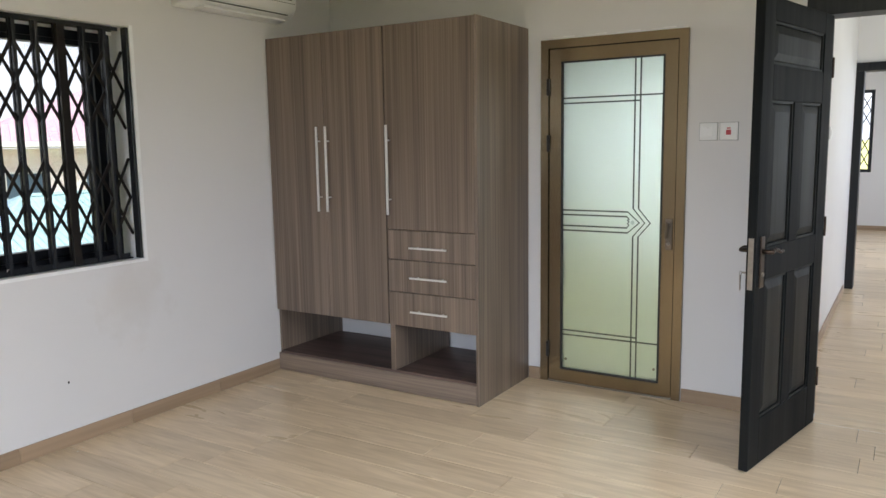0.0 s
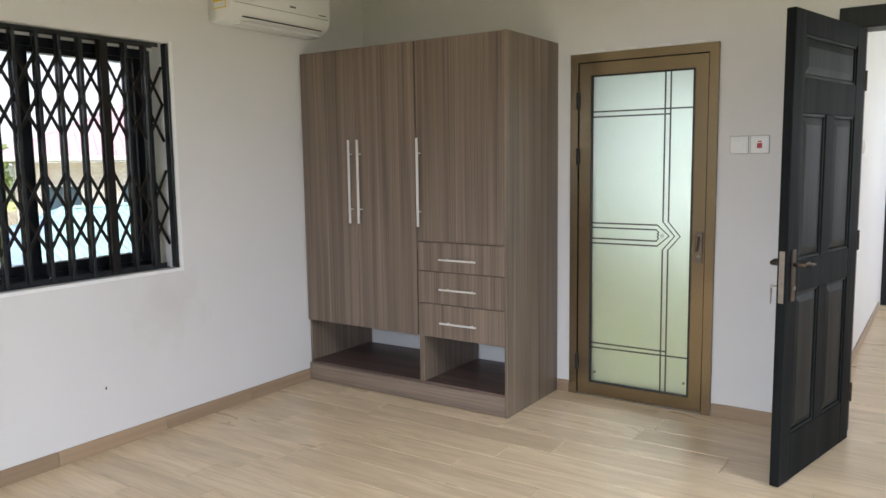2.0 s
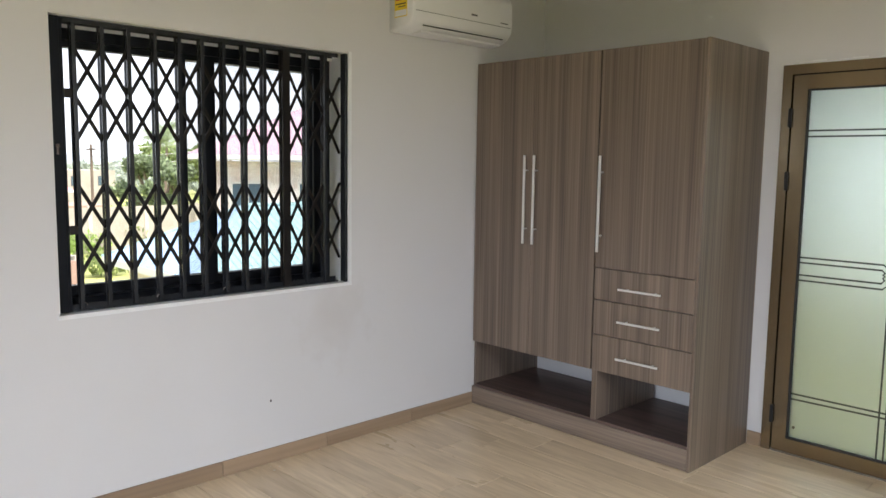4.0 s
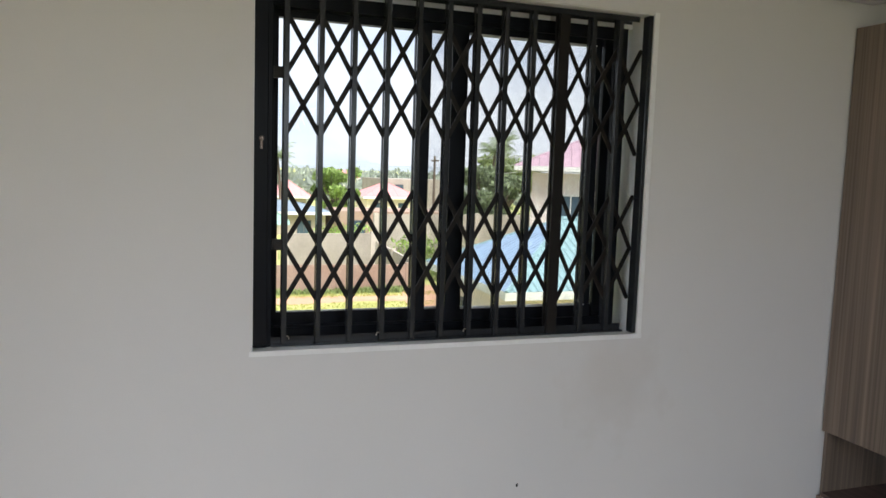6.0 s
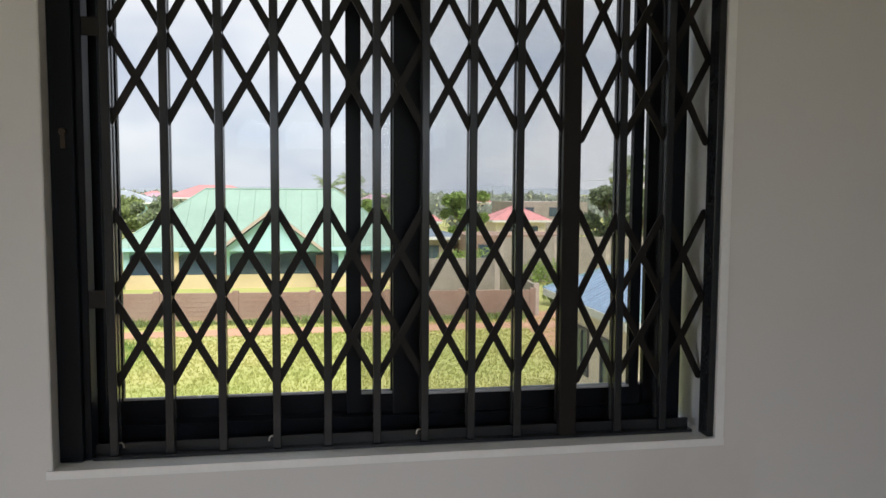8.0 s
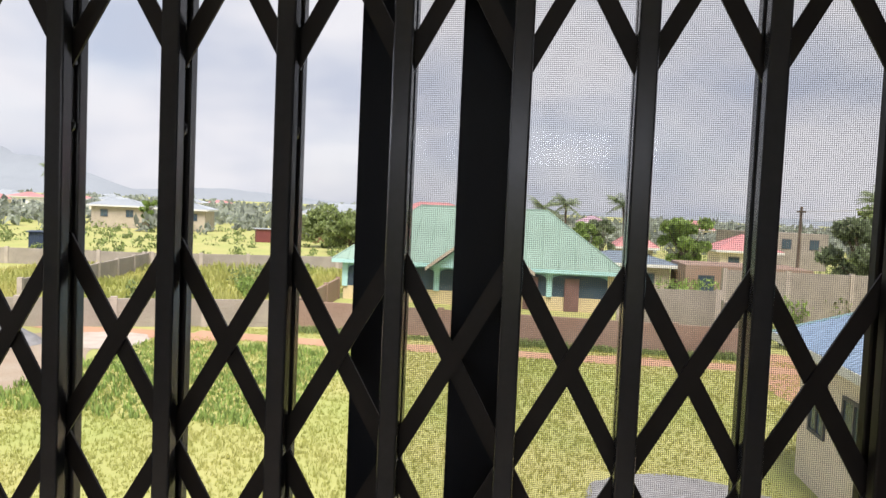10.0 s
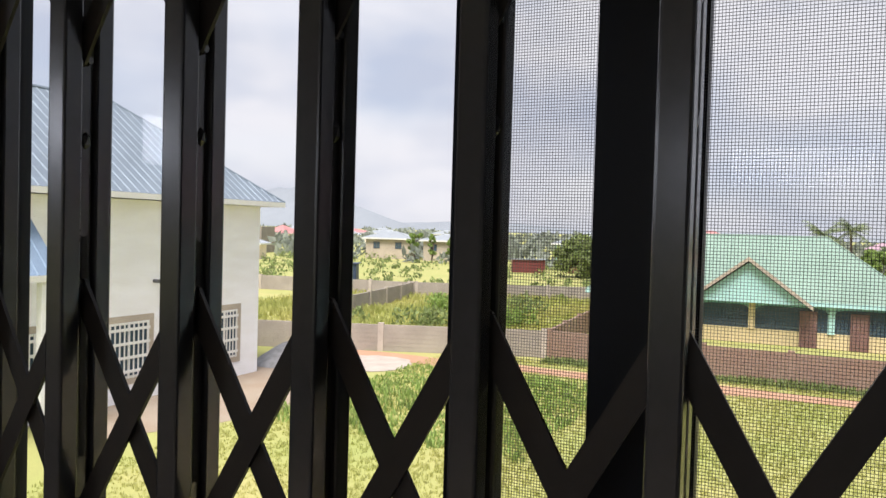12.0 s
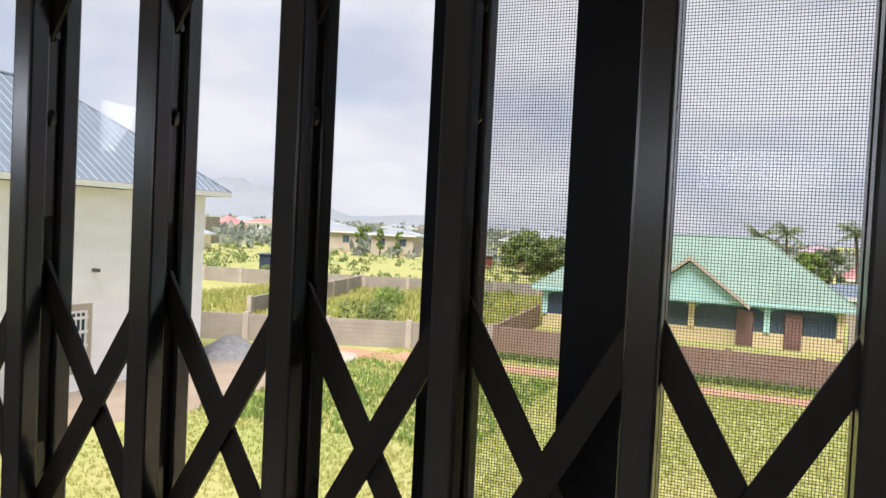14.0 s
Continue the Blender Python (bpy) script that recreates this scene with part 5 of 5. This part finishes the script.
small_house(-59.5, 120, 7.5, 6, -0.5, 0.6, M_TAN, M_ROOF_S, "tan two-storey house with a silvery blue roof", 10)
small_house(-71, 120, 8, 6, -0.4, 0.8, M_TAN, M_ROOF_S, "unfinished tan house with a pale blue roof", 15)
small_house(-103, 118, 9, 8, 1.0, None, M_BLOCK_G, None, "grey unfinished two-storey block house", 20)
small_house(-84, 96, 5, 4, -1.6, -0.6, M_BEIGE, M_ROOF_S, "small pink kiosk with a white sheet roof", 20)
small_house(-91, 97, 5, 4, -1.6, -0.9, M_CONTAINER, M_ROOF_S, "dark kiosk with a white sheet roof", 20)
small_house(-38, 140, 14, 9, -0.6, 1.4, M_TEAL, M_ROOF_S, "pale house with a silvery roof among trees")
small_house(-22, 150, 16, 10, 0.2, 2.5, M_BEIGE, M_ROOF_R, "house with a red roof among trees")
for x, y, m, lab in ((-46.7, 66.0, M_CONTAINER, "dark blue steel container standing on the grass"), (-37.0, 98.0, M_CONTAINER_R, "dark red steel container with a white roof"), (-31.0, 104.0, M_CONTAINER_R, "small dark red kiosk container")):
    c = thing("container", lab, "container", at=pose(x, y, GROUND, 0, 0, 25))
    part("body", soft_box(-2.2, 2.2, -1.1, 1.1, 0, 1.75, 0.04, 1), m, c)
    for i in range(14):
        part("rib", boxes((-2.1 + i * 0.32, -2.0 + i * 0.32, -1.13, -1.1, 0.1, 1.65)), m, c)
    part("roof", boxes((-2.4, 2.4, -1.3, 1.3, 1.75, 1.83)), M_ROOF_S if m is M_CONTAINER_R else m, c)


def leaf_cloud(lobes, per, size, seed, squash=0.8):
    """Leaves as small folded quads, scattered near the skins of several uneven lobes."""
    rng = np.random.default_rng(seed)
    vv, ff = [], []
    for cx, cy, cz, r in lobes:
        for _ in range(per):
            d = rng.normal(size=3)
            d /= np.linalg.norm(d)
            k = r * (0.55 + 0.5 * rng.random()) * (1 + 0.35 * noise.noise(Vector((d[0] * 2.5 + cx, d[1] * 2.5 + cy, d[2] * 2.5 + seed))))
            p = Vector((cx + d[0] * k, cy + d[1] * k, cz + d[2] * k * squash))
            q = Euler(rng.uniform(0, math.tau, 3)).to_matrix()
            s = size * rng.uniform(0.6, 1.4)
            n0 = len(vv)
            vv += [tuple(p + q @ Vector(o) * s) for o in ((-0.5, 0, 0), (0, 0.32, 0.12), (0.6, 0, 0), (0, -0.32, 0.12))]
            ff += [(n0, n0 + 1, n0 + 2), (n0, n0 + 2, n0 + 3)]
    return vv, ff


def tree(x, y, height, spread, seed, mat, label, leaf=0.35, per=230):
    rng = random.Random(seed)
    t = thing("tree", label, "tree", at=pose(x, y, GROUND))
    bm = bmesh.new()
    fork = height * 0.24
    tube(bm, (0, 0, 0), (0.1, 0.05, fork), height * 0.035, height * 0.022, 8)
    lobes = []
    for i in range(19):
        a = math.tau * i / 6.5 + rng.uniform(-0.3, 0.3)
        r = spread * rng.uniform(0.2, 0.85)
        z = height * rng.uniform(0.28, 0.93)
        tube(bm, (0.1, 0.05, fork * rng.uniform(0.8, 1.0)), (r * math.cos(a), r * math.sin(a), z), height * 0.014, height * 0.004, 6)
        lobes.append((r * math.cos(a), r * math.sin(a), z, spread * rng.uniform(0.16, 0.36)))
    lobes.append((0, 0, height * 0.86, spread * 0.36))
    part("trunk", bm, M_BARK, t)
    vv, ff = leaf_cloud(lobes, per, leaf, seed)
    me = bpy.data.meshes.new("crown")
    me.from_pydata(vv, [], ff)
    me.materials.append(mat)
    ob = new("crown", me)
    ob.parent = t
    return t


def palm(x, y, height, seed, label="tall coconut palm with drooping fronds"):
    rng = random.Random(seed)
    t = thing("palm_tree", label, "palm tree", at=pose(x, y, GROUND))
    bm = bmesh.new()
    prev, lean = Vector((0, 0, 0)), rng.uniform(-0.6, 0.6)
    for i in range(1, 9):
        k = i / 8
        cur = Vector((lean * k * k, lean * 0.4 * k, height * k))
        tube(bm, prev, cur, 0.19 - 0.09 * (k - 0.125), 0.19 - 0.09 * k, 7)
        prev = cur
    part("trunk", bm, M_BARK, t)
    for i in range(30):
        bm = bmesh.new()
        a, up = i * 2.4 + rng.uniform(-0.2, 0.2), rng.uniform(-0.75, 1.5)
        ln = rng.uniform(1.3, 2.0)
        pts = []
        for k in range(9):
            s = k / 8
            pts.append(prev + Vector((math.cos(a) * ln * s, math.sin(a) * ln * s, ln * (up * s - (0.30 + max(0, up) * 0.35) * s * s))))
        side = Vector((-math.sin(a), math.cos(a), 0))
        for k in range(8):
            for sg in (-1, 1):
                for h2 in (0.0, 0.5):
                    p = pts[k].lerp(pts[k + 1], h2)
                    q = pts[k].lerp(pts[k + 1], h2 + 0.3)
                    w = 0.62 * math.sin(math.pi * min(0.97, (k + h2 + 1.2) / 9.6))
                    tip = p + side * sg * w + (pts[k + 1] - pts[k]) * 0.9 - Vector((0, 0, w * 0.55))
                    bm.faces.new([bm.verts.new(p), bm.verts.new(q), bm.verts.new(tip)])
        part("frond", bm, M_LEAF_D, t)
    return t


tree(19.6, 52, 6.3, 2.9, 1, M_LEAF_D, "broad green tree beside the purple-roofed house", 0.36, 260)
tree(12.3, 75, 5.6, 2.4, 3, M_LEAF_L, "bushy light green tree behind the stores", 0.36, 240)
tree(2.6, 70, 5.0, 1.4, 4, M_LEAF_L, "light green tree behind the bungalow", 0.32, 190)
tree(4.3, 76, 5.3, 1.5, 5, M_LEAF_D, "dark green tree behind the bungalow", 0.32, 190)
tree(33.0, 78, 7.5, 4.2, 7, M_LEAF, "green tree behind the purple-roofed house", 0.5, 260)
tree(-18.0, 80, 4.6, 3.4, 8, M_LEAF_D, "low dark green tree beyond the walled plots", 0.45, 260)
tree(-23.0, 84, 4.6, 3.6, 9, M_LEAF, "low green tree beyond the walled plots", 0.45, 260)
tree(-28.0, 92, 4.9, 3.8, 10, M_LEAF, "low green tree beyond the walled plots", 0.45, 240)
tree(-61.0, 110, 4.9, 1.2, 11, M_LEAF_L, "narrow green tree beside tan houses", 0.34, 120)
tree(-57.8, 110, 5.0, 0.8, 12, M_LEAF_L, "slender green tree beside tan houses", 0.3, 90)
tree(-54.5, 110, 4.6, 0.8, 14, M_LEAF_L, "slender green tree beside tan houses", 0.3, 90)
palm(6.1, 70, 6.6, 21)
palm(22.2, 58, 7.4, 22)
palm(26.5, 66, 8.6, 23)
palm(-1.6, 74, 6.0, 24)
palm(1.2, 82, 6.6, 25)
palm(-88.0, 125, 9.5, 26)


def shrub(x, y, r, seed, mat, label):
    vv, ff = leaf_cloud([(random.Random(seed + k).uniform(-r, r), random.Random(seed * 3 + k).uniform(-r, r) * 0.7, r * 0.45, r * 0.6) for k in range(5)], 110, 0.22, seed)
    me = bpy.data.meshes.new("shrub")
    me.from_pydata(vv, [], ff)
    me.materials.append(mat)
    ob = new("shrub", me)
    ob.location = (x, y, GROUND + 0.1)
    return tagged(ob, label, "shrub", "shrubs")


for k, (x, y, r) in enumerate(((-21, 37, 1.3), (-17.5, 41, 1.2), (-19.5, 47, 1.4), (5.4, 33.0, 0.9), (9.6, 34.5, 1.2), (11.5, 44, 1.5), (15.5, 46, 1.5), (-24, 45, 1.3), (-26.5, 36.5, 1.1), (8.2, 52, 1.6))):
    shrub(x, y, r, 40 + k, (M_LEAF, M_LEAF_L)[k % 2], "light green leafy shrub in the grass" if k % 2 else "green leafy shrub in the grass")

vv, ff = [], []
rb = np.random.default_rng(77)
for k in range(330):
    y = rb.uniform(58, 125)
    x = rb.uniform(-1.1, -0.10) * y if k % 4 else rb.uniform(0.02, 0.6) * y
    r = rb.uniform(0.35, 1.2)
    a, b = leaf_cloud([(x, y, GROUND + r * 0.45, r)], 40, 0.34, 500 + k)
    n0 = len(vv)
    vv += a
    ff += [tuple(i + n0 for i in q) for q in b]
me = bpy.data.meshes.new("bushes")
me.from_pydata(vv, [], ff)
me.materials.append(M_LEAF)
tagged(new("bushes", me), "scattered green bushes on the open land", "bushes", "", "stuff")

# power line
for k, (x, y, hh) in enumerate(((30.0, 60.0, 8.2), (18.2, 61.0, 6.9))):
    p = thing("power_pole", "wooden power pole with a crossarm", "power pole", "power poles", at=pose(x, y, GROUND))
    bm = bmesh.new()
    tube(bm, (0, 0, 0), (0, 0, hh), 0.14, 0.10, 8)
    part("pole", bm, M_BARK, p)
    part("crossarm", boxes((-0.06, 0.06, -0.9, 0.9, hh - 0.45, hh - 0.33)), M_BARK, p)
for k, (dz, dy) in enumerate(((-0.35, -0.8), (-0.35, 0.8), (-1.1, 0.0), (-1.8, 0.0))):
    bm = bmesh.new()
    prev = None
    for i in range(21):
        s = i / 20
        c = (30 - 11.8 * s, 60 + s + dy, GROUND + 8.2 + dz - 1.3 * s - 0.9 * s * (1 - s))
        if prev:
            tube(bm, prev, c, 0.022, None, 4)
        prev = c
    tagged(part("power_cable", bm, M_WIRE), "thin sagging power cable between poles", "cable", "power cables")

# far woods, town and hills; woods and hills carry haze in their colour
rng = np.random.default_rng(5)
vv, ff = [], []
for k in range(1500):
    y = rng.uniform(105, 420)
    x = rng.uniform(-1.35, 0.9) * y
    r = rng.uniform(1.0, 2.6) * (0.7 + y / 450)
    a, b = leaf_cloud([(x, y, GROUND + r * 0.7, r)], 26, r * 0.75, int(k))
    n0 = len(vv)
    vv += a
    ff += [tuple(i + n0 for i in q) for q in b]
me = bpy.data.meshes.new("far_woods")
me.from_pydata(vv, [], ff)
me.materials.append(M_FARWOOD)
tagged(new("far_woods", me), "belt of distant trees and bushes, with haze in their colour", "woods", "", "stuff")
rng = random.Random(8)
for k in range(34):
    y = rng.uniform(170, 400)
    x = rng.uniform(-1.25, 0.75) * y
    small_house(x, y, rng.uniform(8, 13), rng.uniform(6, 9), rng.uniform(-1.5, 0.0), rng.uniform(0.6, 1.6), rng.choice((M_TAN, M_BEIGE, M_WHITEWALL)), rng.choice((M_ROOF_R, M_ROOF_S, M_ROOF_S, M_ROOF_P)), "distant town house with a metal roof", rng.uniform(-20, 20))
for nm, cx, cy, w, hgt, seed in (("backdrop_hill", -1450, 1900, 420, 118, 1), ("backdrop_hill", -1000, 2200, 520, 34, 2), ("backdrop_hill", 480, 2000, 110, 26, 3), ("backdrop_hill", 750, 2300, 600, 18, 4), ("backdrop_hill", -200, 2600, 700, 20, 5)):
    bm = bmesh.new()
    prev = None
    for i in range(61):
        s = i / 30 - 1
        z = hgt * (max(0.0, 1 - abs(s) ** 1.5)) * (1 + 0.35 * noise.noise(Vector((s * 2.2 + seed * 7, seed, 0))) + 0.10 * noise.noise(Vector((s * 9, seed, 4))))
        row = [bm.verts.new((cx + w * s, cy - 260, GROUND - 3)), bm.verts.new((cx + w * s, cy - 90, GROUND + z * 0.6)), bm.verts.new((cx + w * s, cy, GROUND + z)), bm.verts.new((cx + w * s, cy + 260, GROUND - 3))]
        if prev:
            for q in range(3):
                bm.faces.new((prev[q], row[q], row[q + 1], prev[q + 1]))
        prev = row
    structure(nm, bm, M_HILL, "hill on the horizon, coloured blue-grey for haze", "hill", True)

# ---- floor tiles, laid in staggered rows along the wardrobe wall ----
floor_ob = bpy.data.objects["floor"]
TW, TL, JT = 0.2, 1.2, 0.0026
tile_mesh = finish(soft_box(-TW / 2 + JT / 2, TW / 2 - JT / 2, -TL / 2 + JT / 2, TL / 2 - JT / 2, -0.0055, 0.0, 0.0008, 1), "floor_tile", M_FLOOR)


def lay(x0, x1, y0, y1, seed, parent):
    rng = random.Random(seed)
    nx = int(math.ceil((x1 - x0) / TW))
    for i in range(nx):
        a, b = x0 + i * TW, min(x0 + (i + 1) * TW, x1)
        start = y1 - (rng.random() * 0.9 + 0.15) * TL
        spans, top = [], y1
        while top > y0 + 0.01:
            low = max(start, y0)
            spans.append((low, top))
            top, start = low, low - TL
        for low, top in spans:
            full = abs(top - low - TL) < 1e-4 and abs(b - a - TW) < 1e-4
            if full:
                ob = new("tile", tile_mesh)
            else:
                w, h = (b - a) / 2, (top - low) / 2
                ob = new("tile", finish(soft_box(-w + JT / 2, w - JT / 2, -h + JT / 2, h - JT / 2, -0.0055, 0.0, 0.0008, 1), "floor_tile_cut", M_FLOOR))
            ob.location = ((a + b) / 2, (low + top) / 2, 0.0003 * rng.random())
            ob.parent = parent


lay(-5.6, 0.0, -5.15, 0.0, 3, floor_ob)
lay(0.0, 0.15, -4.10, -3.23, 4, floor_ob)
lay(0.15, 4.246, -5.2, -3.084, 5, floor_ob)
lay(4.246, 9.9, -4.6, -1.6, 6, floor_ob)
